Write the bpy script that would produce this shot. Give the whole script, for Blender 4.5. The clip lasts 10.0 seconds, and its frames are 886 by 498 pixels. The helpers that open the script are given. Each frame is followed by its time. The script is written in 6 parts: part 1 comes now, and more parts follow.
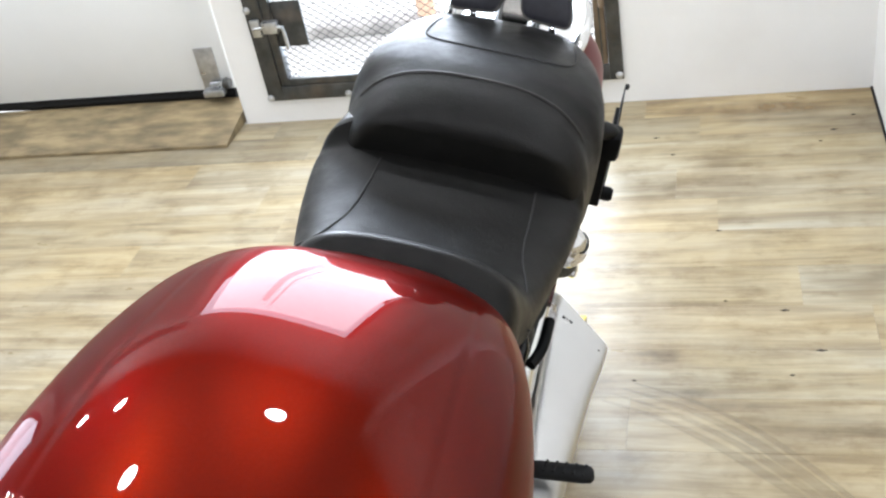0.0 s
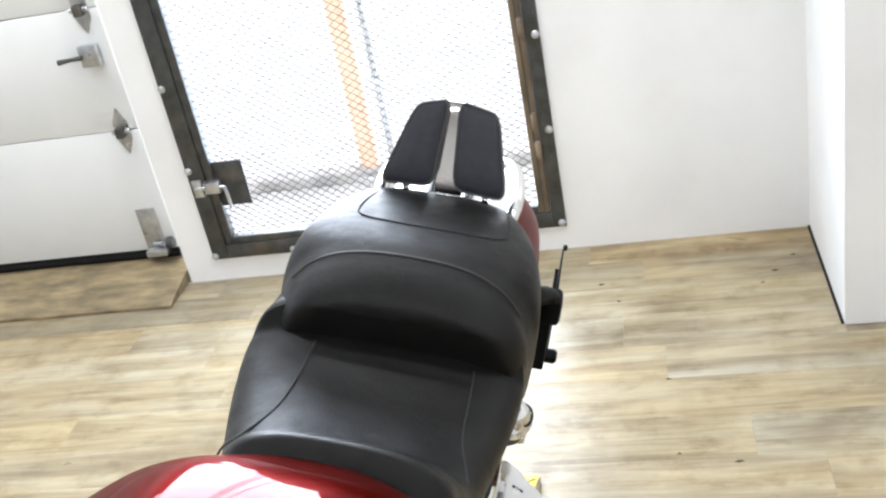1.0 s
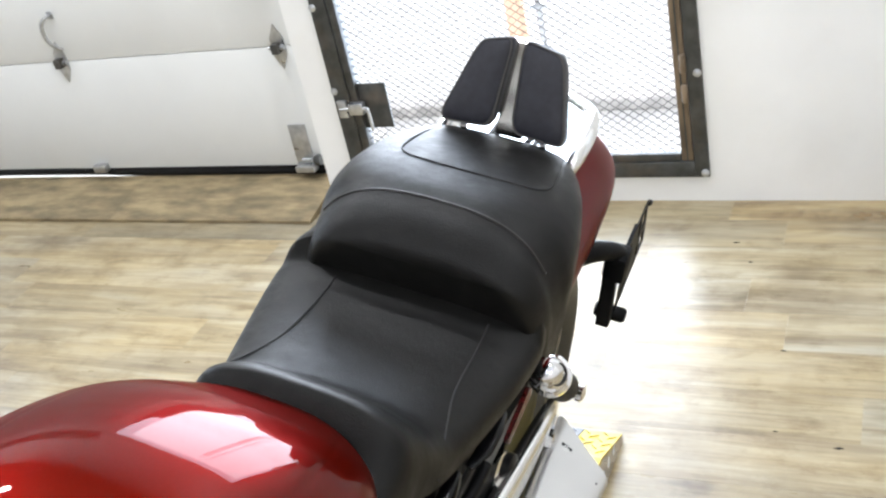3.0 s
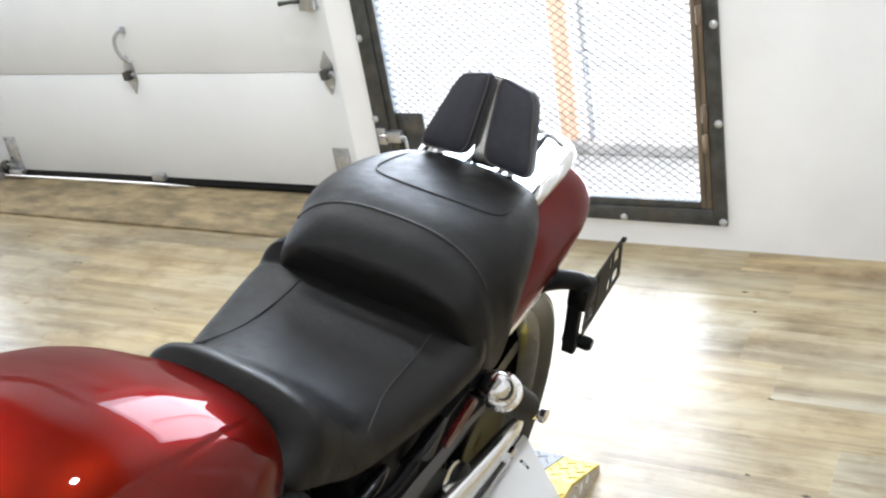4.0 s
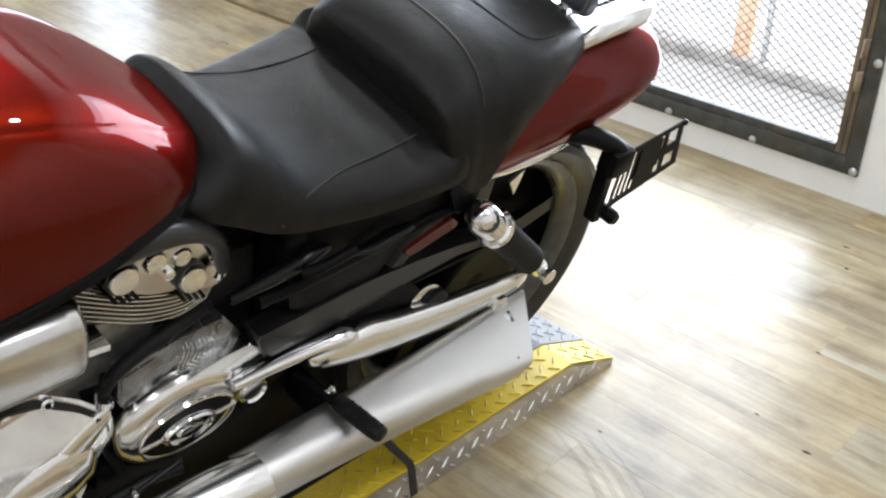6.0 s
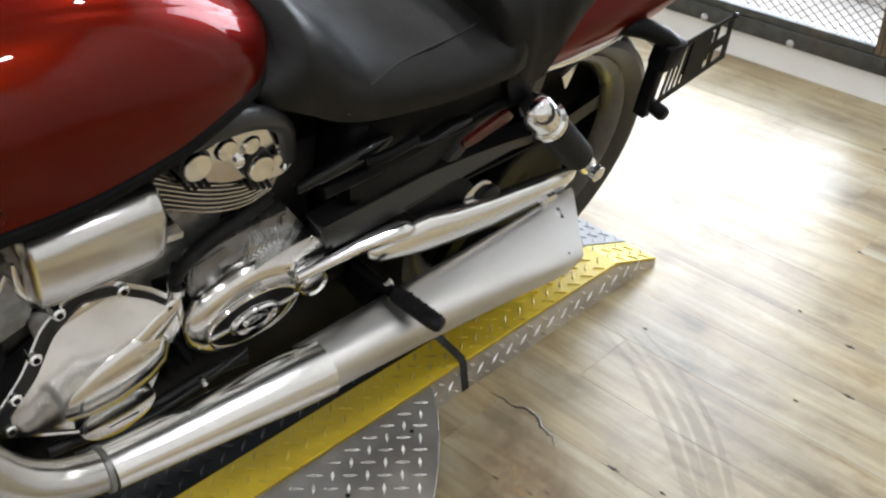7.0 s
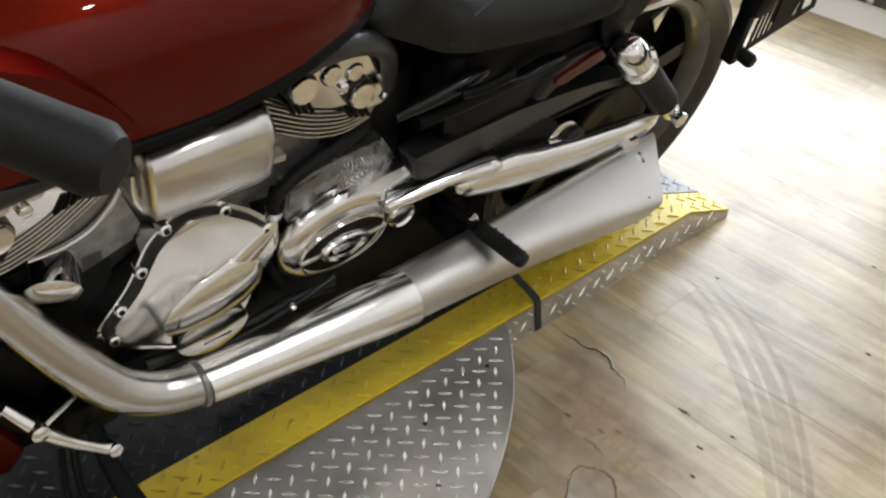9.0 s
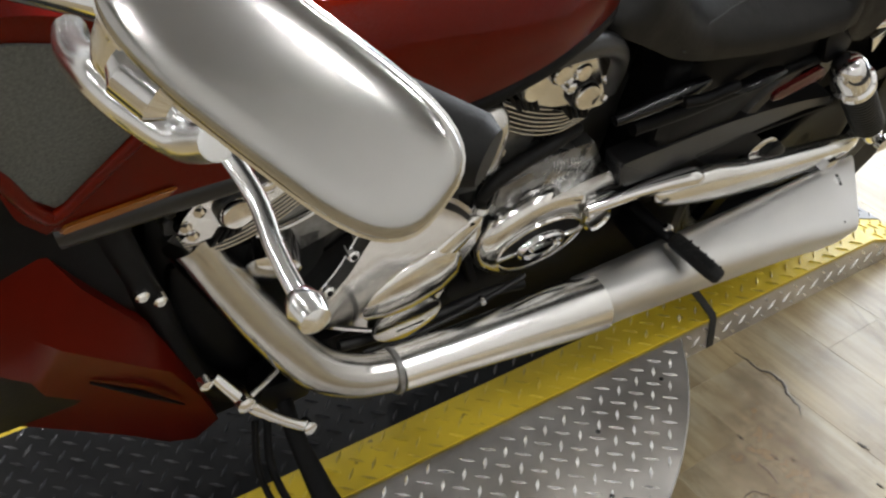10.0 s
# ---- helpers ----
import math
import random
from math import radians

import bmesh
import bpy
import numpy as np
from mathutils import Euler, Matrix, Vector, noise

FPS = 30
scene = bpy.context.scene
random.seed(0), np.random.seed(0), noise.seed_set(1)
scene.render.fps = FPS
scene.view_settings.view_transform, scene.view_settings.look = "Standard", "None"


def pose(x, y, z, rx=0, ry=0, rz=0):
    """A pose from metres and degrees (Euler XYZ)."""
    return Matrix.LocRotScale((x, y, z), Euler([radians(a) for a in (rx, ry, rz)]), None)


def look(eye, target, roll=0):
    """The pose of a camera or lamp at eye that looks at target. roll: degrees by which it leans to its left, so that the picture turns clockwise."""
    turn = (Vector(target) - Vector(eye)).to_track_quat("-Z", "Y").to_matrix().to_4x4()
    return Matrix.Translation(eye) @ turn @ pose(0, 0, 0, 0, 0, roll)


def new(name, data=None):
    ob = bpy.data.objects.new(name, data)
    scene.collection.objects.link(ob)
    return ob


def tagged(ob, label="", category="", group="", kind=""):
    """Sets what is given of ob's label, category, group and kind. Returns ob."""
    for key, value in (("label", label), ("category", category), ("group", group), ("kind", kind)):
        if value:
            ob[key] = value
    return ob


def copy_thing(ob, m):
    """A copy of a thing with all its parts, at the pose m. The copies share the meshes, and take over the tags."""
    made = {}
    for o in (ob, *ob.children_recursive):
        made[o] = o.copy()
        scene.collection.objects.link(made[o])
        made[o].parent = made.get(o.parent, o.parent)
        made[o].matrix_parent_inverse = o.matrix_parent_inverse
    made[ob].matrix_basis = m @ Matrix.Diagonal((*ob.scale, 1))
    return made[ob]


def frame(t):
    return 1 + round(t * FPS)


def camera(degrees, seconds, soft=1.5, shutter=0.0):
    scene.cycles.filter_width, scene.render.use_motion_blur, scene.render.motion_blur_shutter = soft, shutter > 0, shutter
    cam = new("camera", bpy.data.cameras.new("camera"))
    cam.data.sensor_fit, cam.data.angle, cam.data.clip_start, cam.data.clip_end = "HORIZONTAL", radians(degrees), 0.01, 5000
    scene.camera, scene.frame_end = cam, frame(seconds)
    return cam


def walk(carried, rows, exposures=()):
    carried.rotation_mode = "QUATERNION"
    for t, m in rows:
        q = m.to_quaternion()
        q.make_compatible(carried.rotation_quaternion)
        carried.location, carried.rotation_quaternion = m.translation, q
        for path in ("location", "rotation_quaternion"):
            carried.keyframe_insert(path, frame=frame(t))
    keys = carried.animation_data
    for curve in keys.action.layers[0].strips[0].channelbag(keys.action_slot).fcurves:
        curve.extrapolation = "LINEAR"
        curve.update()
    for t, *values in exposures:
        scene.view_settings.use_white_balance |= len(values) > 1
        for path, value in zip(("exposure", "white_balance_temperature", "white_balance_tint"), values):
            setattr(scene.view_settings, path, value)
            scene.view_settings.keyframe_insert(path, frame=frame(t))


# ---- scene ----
cam = camera(46.1, 10.0, soft=2.3)
PATH = [
    (0, (0.0130, 0.0030, 1.5490), (-0.4950, 1.5810, 0.4290), -11.60),
    (0.3, (0.0342, 0.0544, 1.5631), (-0.3959, 1.7027, 0.5151), -12.07),
    (0.5, (0.0380, 0.0700, 1.5690), (-0.3970, 1.7430, 0.5630), -12.10),
    (0.8, (0.0389, 0.0730, 1.5881), (-0.3925, 1.8024, 0.6791), -12.09),
    (1, (0.0400, 0.0710, 1.5880), (-0.3750, 1.7960, 0.6630), -11.70),
    (1.5, (0.0750, 0.0650, 1.6000), (-0.3210, 1.8000, 0.6880), -13.90),
    (2, (0.1390, 0.0770, 1.5890), (-0.3100, 1.7750, 0.6320), -15.30),
    (2.2, (0.1664, 0.1021, 1.5745), (-0.3705, 1.7466, 0.5704), -16.55),
    (2.5, (0.2030, 0.1520, 1.5650), (-0.4320, 1.7630, 0.5630), -13.60),
    (2.8, (0.2387, 0.1843, 1.5474), (-0.5580, 1.7382, 0.5717), -13.38),
    (3, (0.2720, 0.1910, 1.5350), (-0.5370, 1.7440, 0.5680), -13.00),
    (3.2, (0.3116, 0.2025, 1.5330), (-0.4950, 1.7711, 0.5894), -12.97),
    (4.3, (0.5467, 0.1453, 1.5240), (-0.4621, 1.6319, 0.6447), -8.61),
    (4.5, (0.5810, 0.1940, 1.5130), (-0.4520, 1.6450, 0.6030), -7.70),
    (4.8, (0.6178, 0.2615, 1.4854), (-0.4855, 1.6451, 0.5525), -9.27),
    (5, (0.6430, 0.2870, 1.4650), (-0.5190, 1.6160, 0.5240), -10.80),
    (5.3, (0.6698, 0.3126, 1.4254), (-0.4920, 1.5895, 0.4150), -7.94),
    (5.5, (0.6820, 0.3280, 1.3970), (-0.4470, 1.6210, 0.3700), -5.10),
    (5.7, (0.7026, 0.3257, 1.3782), (-0.4429, 1.5899, 0.3338), -3.47),
    (6, (0.7170, 0.3080, 1.3670), (-0.4760, 1.5470, 0.3470), 0.70),
    (6.2, (0.7129, 0.2920, 1.3447), (-0.4829, 1.4944, 0.2850), 0.84),
    (7.3, (0.6884, 0.2132, 1.3270), (-0.4537, 1.3767, 0.1683), -0.24),
    (7.5, (0.6770, 0.2040, 1.3220), (-0.4590, 1.3520, 0.1420), 0.50),
    (8, (0.6770, 0.1930, 1.3340), (-0.4700, 1.3420, 0.1660), -0.50),
    (8.5, (0.6890, 0.1800, 1.3340), (-0.4780, 1.3110, 0.1690), -1.30),
    (9, (0.6830, 0.1540, 1.3180), (-0.4970, 1.2300, 0.1150), 0.20),
    (9.2, (0.6678, 0.1344, 1.3112), (-0.5394, 1.1681, 0.0980), 1.34),
    (9.5, (0.6240, 0.1050, 1.3020), (-0.6170, 1.0630, 0.0600), 2.20),
    (9.7, (0.6068, 0.0868, 1.3040), (-0.6513, 1.0117, 0.0542), 2.21),
    (10, (0.5810, 0.0480, 1.3130), (-0.7120, 0.9760, 0.1020), 1.20),
]
walk(cam, [(t, look(eye, target, roll)) for t, eye, target, roll in PATH],
     exposures=[(0, 0.03, 6150, 10), (2, 0.0, 6150, 10), (4.5, -0.06, 6150, 10), (6, -0.2, 6250, 10), (7.5, -0.32, 6400, 10), (9, -0.40, 6550, 10), (10, -0.44, 6600, 10)])

# ---- light ----
world = bpy.data.worlds.new("sky")
scene.world = world
world.use_nodes = True
wn = world.node_tree
sky = wn.nodes.new("ShaderNodeTexSky")
sky.sky_type = "NISHITA"
sky.sun_disc = False
sky.sun_elevation, sky.sun_rotation = radians(50), radians(20)
wn.links.new(sky.outputs[0], wn.nodes["Background"].inputs[0])
wn.nodes["Background"].inputs[1].default_value = 0.15

sun = new("sun", bpy.data.lights.new("sun", "SUN"))
sun.data.energy, sun.data.angle, sun.data.color = 3.0, radians(0.6), (1.0, 0.95, 0.88)
sun.matrix_world = look((8, 4.5, 9), (0, 4.5, 0))

CEILING = 2.9
DAYLIGHT, LAMP = 77.0, 15.0


def area(name, m, sx, sy, watts, colour=(1, 1, 1)):
    l = new(name, bpy.data.lights.new(name, "AREA"))
    l.data.shape, l.data.size, l.data.size_y = "RECTANGLE", sx, sy
    l.data.energy, l.data.color = watts, colour
    l.matrix_world = m
    return l


# sky light that falls in through the two gates
area("gate_daylight", look((-0.84, 3.02, 1.1), (-0.84, 0, 0.55)), 1.1, 2.0, DAYLIGHT, (0.84, 0.94, 1.08))
area("gate_daylight", look((-4.37, 3.02, 1.1), (-4.37, 0, 0.55)), 1.1, 2.0, DAYLIGHT, (0.84, 0.94, 1.08))
# column x = 2.3 is unseen fill, added to brighten the east side
LAMPS = [(x, y) for y in (-2.4, -0.4) for x in (-3.4, -1.9, -0.4, 1.1, 2.3)]
LAMPS += [(-3.3, 2.3), (-2.45, 2.55), (-1.75, 2.4), (-0.31, 2.35), (-0.96, 1.73), (1.1, 1.7), (2.3, 1.7)]
for lx, ly in LAMPS:
    l = new("ceiling_lamp_light", bpy.data.lights.new("ceiling_lamp_light", "AREA"))
    l.data.shape, l.data.size, l.data.energy, l.data.color = "DISK", 0.11, LAMP, (0.985, 0.99, 1.0)
    l.matrix_world = pose(lx, ly, CEILING - 0.03)


# ---- materials ----
def material(name, base, rough=0.5, metal=0.0, coat=0.0, grain=0.0, scale=20.0, bump=0.0, bump_scale=200.0,
             dirt=None, dirt_amount=0.0, dirt_scale=4.0, spec=0.5, rough_var=0.0, emit=0.0, stretch=(1, 1, 1), coat_rough=0.03, wrinkle=0.0, dirt_from=0.5):
    m = bpy.data.materials.new(name)
    m.use_nodes = True
    nt = m.node_tree
    b = nt.nodes["Principled BSDF"]
    b.inputs["Roughness"].default_value = rough
    b.inputs["Metallic"].default_value = metal
    b.inputs["Coat Weight"].default_value = coat
    b.inputs["Coat Roughness"].default_value = coat_rough
    b.inputs["Specular IOR Level"].default_value = spec
    b.inputs["Base Color"].default_value = (*base, 1)
    if emit:
        b.inputs["Emission Color"].default_value = (*base, 1)
        b.inputs["Emission Strength"].default_value = emit
    co = nt.nodes.new("ShaderNodeTexCoord")
    mp = nt.nodes.new("ShaderNodeMapping")
    mp.inputs["Scale"].default_value = stretch
    nt.links.new(co.outputs["Object"], mp.inputs[0])

    def noise_tex(sc, detail=4):
        n = nt.nodes.new("ShaderNodeTexNoise")
        n.inputs["Scale"].default_value = sc
        n.inputs["Detail"].default_value = detail
        nt.links.new(mp.outputs[0], n.inputs["Vector"])
        return n.outputs["Fac"]

    def ramp(fac, lo, hi, a, z):
        r = nt.nodes.new("ShaderNodeMapRange")
        r.inputs[1].default_value, r.inputs[2].default_value = lo, hi
        r.inputs[3].default_value, r.inputs[4].default_value = a, z
        nt.links.new(fac, r.inputs[0])
        return r.outputs[0]

    def mix(fac, a, c):
        x = nt.nodes.new("ShaderNodeMix")
        x.data_type = "RGBA"
        for s, v in ((x.inputs[0], fac), (x.inputs[6], a), (x.inputs[7], c)):
            if hasattr(v, "links"):
                nt.links.new(v, s)
            else:
                s.default_value = v
        return x.outputs[2]

    colour = None
    if grain:
        lo = tuple(c * (1 - grain) for c in base) + (1,)
        hi = tuple(min(1, c * (1 + grain)) for c in base) + (1,)
        colour = mix(ramp(noise_tex(scale), 0.3, 0.7, 0, 1), lo, hi)
    if dirt:
        d = ramp(noise_tex(dirt_scale, 8), dirt_from, dirt_from + 0.22 if dirt_from <= 0.5 else dirt_from + 0.05, 0, dirt_amount)
        colour = mix(d, colour if colour is not None else (*base, 1), (*dirt, 1))
    if colour is not None:
        nt.links.new(colour, b.inputs["Base Color"])
    if rough_var:
        nt.links.new(ramp(noise_tex(scale * 0.7, 6), 0.3, 0.7, max(0.02, rough - rough_var), rough + rough_var), b.inputs["Roughness"])
    if bump:
        bp = nt.nodes.new("ShaderNodeBump")
        bp.inputs["Strength"].default_value = bump
        bp.inputs["Distance"].default_value = 0.002
        nt.links.new(noise_tex(bump_scale, 3), bp.inputs["Height"])
        nt.links.new(bp.outputs[0], b.inputs["Normal"])
        if wrinkle:
            soft = nt.nodes.new("ShaderNodeBump")
            soft.inputs["Strength"].default_value, soft.inputs["Distance"].default_value = wrinkle, 0.006
            nt.links.new(noise_tex(16, 5), soft.inputs["Height"])
            nt.links.new(soft.outputs[0], bp.inputs["Normal"])
    return m


WALL = material("white_wall_paint", (0.86, 0.86, 0.85), 0.55, grain=0.03, scale=3, bump=0.25, bump_scale=60, dirt=(0.55, 0.52, 0.47), dirt_amount=0.12)
CEIL = material("ceiling_paint", (0.34, 0.34, 0.34), 0.8, grain=0.03, scale=4)
DOORW = material("white_door_steel", (0.76, 0.77, 0.76), 0.4, grain=0.03, scale=2, bump=0.12, bump_scale=120, dirt=(0.5, 0.5, 0.48), dirt_amount=0.12)
GALV = material("galvanised_steel", (0.5, 0.51, 0.52), 0.35, 0.9, grain=0.2, scale=40, rough_var=0.1)
DARKSTEEL = material("dark_gate_steel", (0.06, 0.062, 0.06), 0.45, 0.3, grain=0.35, scale=25, bump=0.2, bump_scale=90, dirt=(0.18, 0.13, 0.08), dirt_amount=0.35, dirt_scale=9)
MESHSTEEL = material("dark_mesh_steel", (0.016, 0.016, 0.015), 0.6, spec=0.2, grain=0.3, scale=60)
BROWNSTEEL = material("brown_gate_steel", (0.2, 0.15, 0.1), 0.5, 0.3, grain=0.35, scale=30, dirt=(0.1, 0.08, 0.06), dirt_amount=0.5, dirt_scale=12, stretch=(1, 1, 0.3))
RUBBER = material("black_rubber", (0.005, 0.005, 0.005), 0.55, spec=0.2, grain=0.3, scale=40, bump=0.2)
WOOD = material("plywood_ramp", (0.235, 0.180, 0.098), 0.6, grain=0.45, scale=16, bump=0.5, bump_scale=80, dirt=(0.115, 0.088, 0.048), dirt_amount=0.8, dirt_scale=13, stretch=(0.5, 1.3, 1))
RED = material("candy_red_paint", (0.092, 0.0046, 0.0009), 0.33, 0.72, 0.36, grain=0.05, scale=400, coat_rough=0.01, spec=0.02)
RED.node_tree.nodes["Principled BSDF"].inputs["Specular Tint"].default_value = (0.6, 0.1, 0.07, 1)
SOFTRED = material("candy_red_plastic", (0.085, 0.0040, 0.0012), 0.42, 0.45, 0.10, grain=0.05, scale=400, coat_rough=0.16, spec=0.02)
LEATHER = material("black_leather", (0.0066, 0.0063, 0.0057), 0.42, spec=0.20, grain=0.25, scale=40, bump=0.3, bump_scale=520, rough_var=0.08, wrinkle=0.4)
PADFAB = material("dark_pad_vinyl", (0.019, 0.019, 0.026), 0.48, spec=0.4, grain=0.2, scale=80, bump=0.3, bump_scale=500)
THREAD = material("seam_thread", (0.01, 0.01, 0.01), 0.7)
PIPING = material("grey_piping", (0.06, 0.055, 0.05), 0.5)
SEATPIPE = material("worn_black_piping", (0.022, 0.020, 0.018), 0.45, spec=0.35, grain=0.4, scale=25)
CHROME = material("chrome", (0.80, 0.80, 0.81), 0.08, 1.0, grain=0.03, scale=8)
SATIN = material("satin_steel", (0.84, 0.84, 0.83), 0.20, 1.0, grain=0.04, scale=6)
MUFFLER = material("satin_muffler_steel", (0.66, 0.655, 0.645), 0.38, 1.0, grain=0.05, scale=5, rough_var=0.05)
ALU = material("cast_aluminium", (0.22, 0.22, 0.215), 0.36, 0.8, grain=0.25, scale=50, bump=0.25, bump_scale=250, rough_var=0.08)
BRUSHED = material("brushed_cover_steel", (0.62, 0.615, 0.605), 0.20, 1.0, grain=0.04, scale=5)
POLISH = material("polished_aluminium", (0.76, 0.745, 0.72), 0.13, 1.0, grain=0.05, scale=12, rough_var=0.04)
BLACK = material("black_plastic", (0.003, 0.003, 0.0033), 0.46, spec=0.09, grain=0.3, scale=30, bump=0.1)
BELTPLASTIC = material("dark_grey_plastic", (0.009, 0.009, 0.0095), 0.36, spec=0.5, grain=0.25, scale=30, bump=0.1)
GLOSSBLACK = material("gloss_black_paint", (0.0035, 0.0035, 0.004), 0.22, spec=0.25, grain=0.2, scale=30)
DARKMETAL = material("dark_engine_metal", (0.015, 0.015, 0.015), 0.4, 0.3, spec=0.3, grain=0.4, scale=30, bump=0.2)
TYRE = material("tyre_rubber", (0.024, 0.0235, 0.022), 0.30, grain=0.3, scale=40, bump=0.2, bump_scale=150)
GLOSSGREY = material("gloss_grey_rim_paint", (0.05, 0.05, 0.048), 0.2, spec=0.6, grain=0.2, scale=30)
DULLPIPE = material("dull_polished_pipe", (0.50, 0.49, 0.47), 0.20, 1.0, grain=0.06, scale=12, rough_var=0.05)
REDLENS = material("red_lens", (0.05, 0.004, 0.004), 0.25, coat=0.3, grain=0.1, scale=90)
AMBER = material("amber_lens", (0.16, 0.05, 0.006), 0.15, coat=0.6)
YELLOW = material("yellow_lift_paint", (0.60, 0.44, 0.025), 0.45, grain=0.12, scale=9, dirt=(0.06, 0.05, 0.03), dirt_amount=0.7, dirt_scale=48, bump=0.15, dirt_from=0.70)
YELLOWWORN = material("rubbed_yellow_paint", (0.60, 0.45, 0.045), 0.34, grain=0.2, scale=60, dirt=(0.09, 0.075, 0.04), dirt_amount=0.7, dirt_scale=7)
TREADSIL = material("bare_tread_plate", (0.60, 0.575, 0.54), 0.38, 0.75, grain=0.2, scale=10, dirt=(0.26, 0.235, 0.2), dirt_amount=0.6, dirt_scale=6, rough_var=0.1)
# glint of the lozenges is put into a brighter colour, also in BLKTIP, GREYTIP
TREADTIP = material("glinting_bright_tread", (0.90, 0.89, 0.87), 0.22, 0.75, grain=0.2, scale=60, dirt=(0.4, 0.38, 0.35), dirt_amount=0.5, dirt_scale=20)
TREADBLK = material("black_tread_plate", (0.006, 0.006, 0.0065), 0.42, 0.0, spec=0.14, grain=0.35, scale=14, dirt=(0.02, 0.02, 0.02), dirt_amount=0.5, dirt_scale=10)
BLKTIP = material("glinting_black_tread", (0.022, 0.023, 0.026), 0.28, 0.0, spec=0.6, grain=0.4, scale=40, dirt=(0.045, 0.047, 0.05), dirt_amount=0.5, dirt_scale=5)
TREADGREY = material("grey_tread_plate", (0.15, 0.152, 0.157), 0.5, 0.3, spec=0.3, grain=0.2, scale=14, dirt=(0.07, 0.07, 0.07), dirt_amount=0.4, dirt_scale=10)
GREYTIP = material("glinting_grey_tread", (0.30, 0.31, 0.33), 0.4, 0.3, grain=0.2, scale=40)
WEB = material("black_webbing", (0.014, 0.014, 0.014), 0.8, grain=0.3, scale=200, bump=0.4)
CONCRETE = material("pale_concrete", (0.5, 0.49, 0.47), 0.85, grain=0.15, scale=6, bump=0.3, bump_scale=60)
ORANGE = material("orange_post_paint", (0.90, 0.58, 0.40), 0.6, grain=0.1, scale=10)
LAMPGLOW = material("lamp_glow", (1.0, 0.95, 0.88), 0.5, emit=30.0)
CRACK = material("torn_floor_edge", (0.028, 0.022, 0.016), 0.8, grain=0.4, scale=60, bump=0.4)
PATCH = material("bare_subfloor", (0.30, 0.275, 0.24), 0.55, grain=0.2, scale=30, bump=0.3)
SILVERPAINT = material("silver_paint", (0.47, 0.465, 0.45), 0.17, 1.0, grain=0.06, scale=20, rough_var=0.03)
MESHGREY = material("grey_mesh_insert", (0.07, 0.075, 0.07), 0.5, 0.2, grain=0.3, scale=300, bump=0.6, bump_scale=380)
CASEGREY = material("grey_gearbox_casting", (0.20, 0.20, 0.198), 0.26, 0.85, grain=0.2, scale=40, bump=0.2, bump_scale=200, rough_var=0.08)
GLASS = material("mirror_glass", (0.9, 0.9, 0.9), 0.02, 1.0)


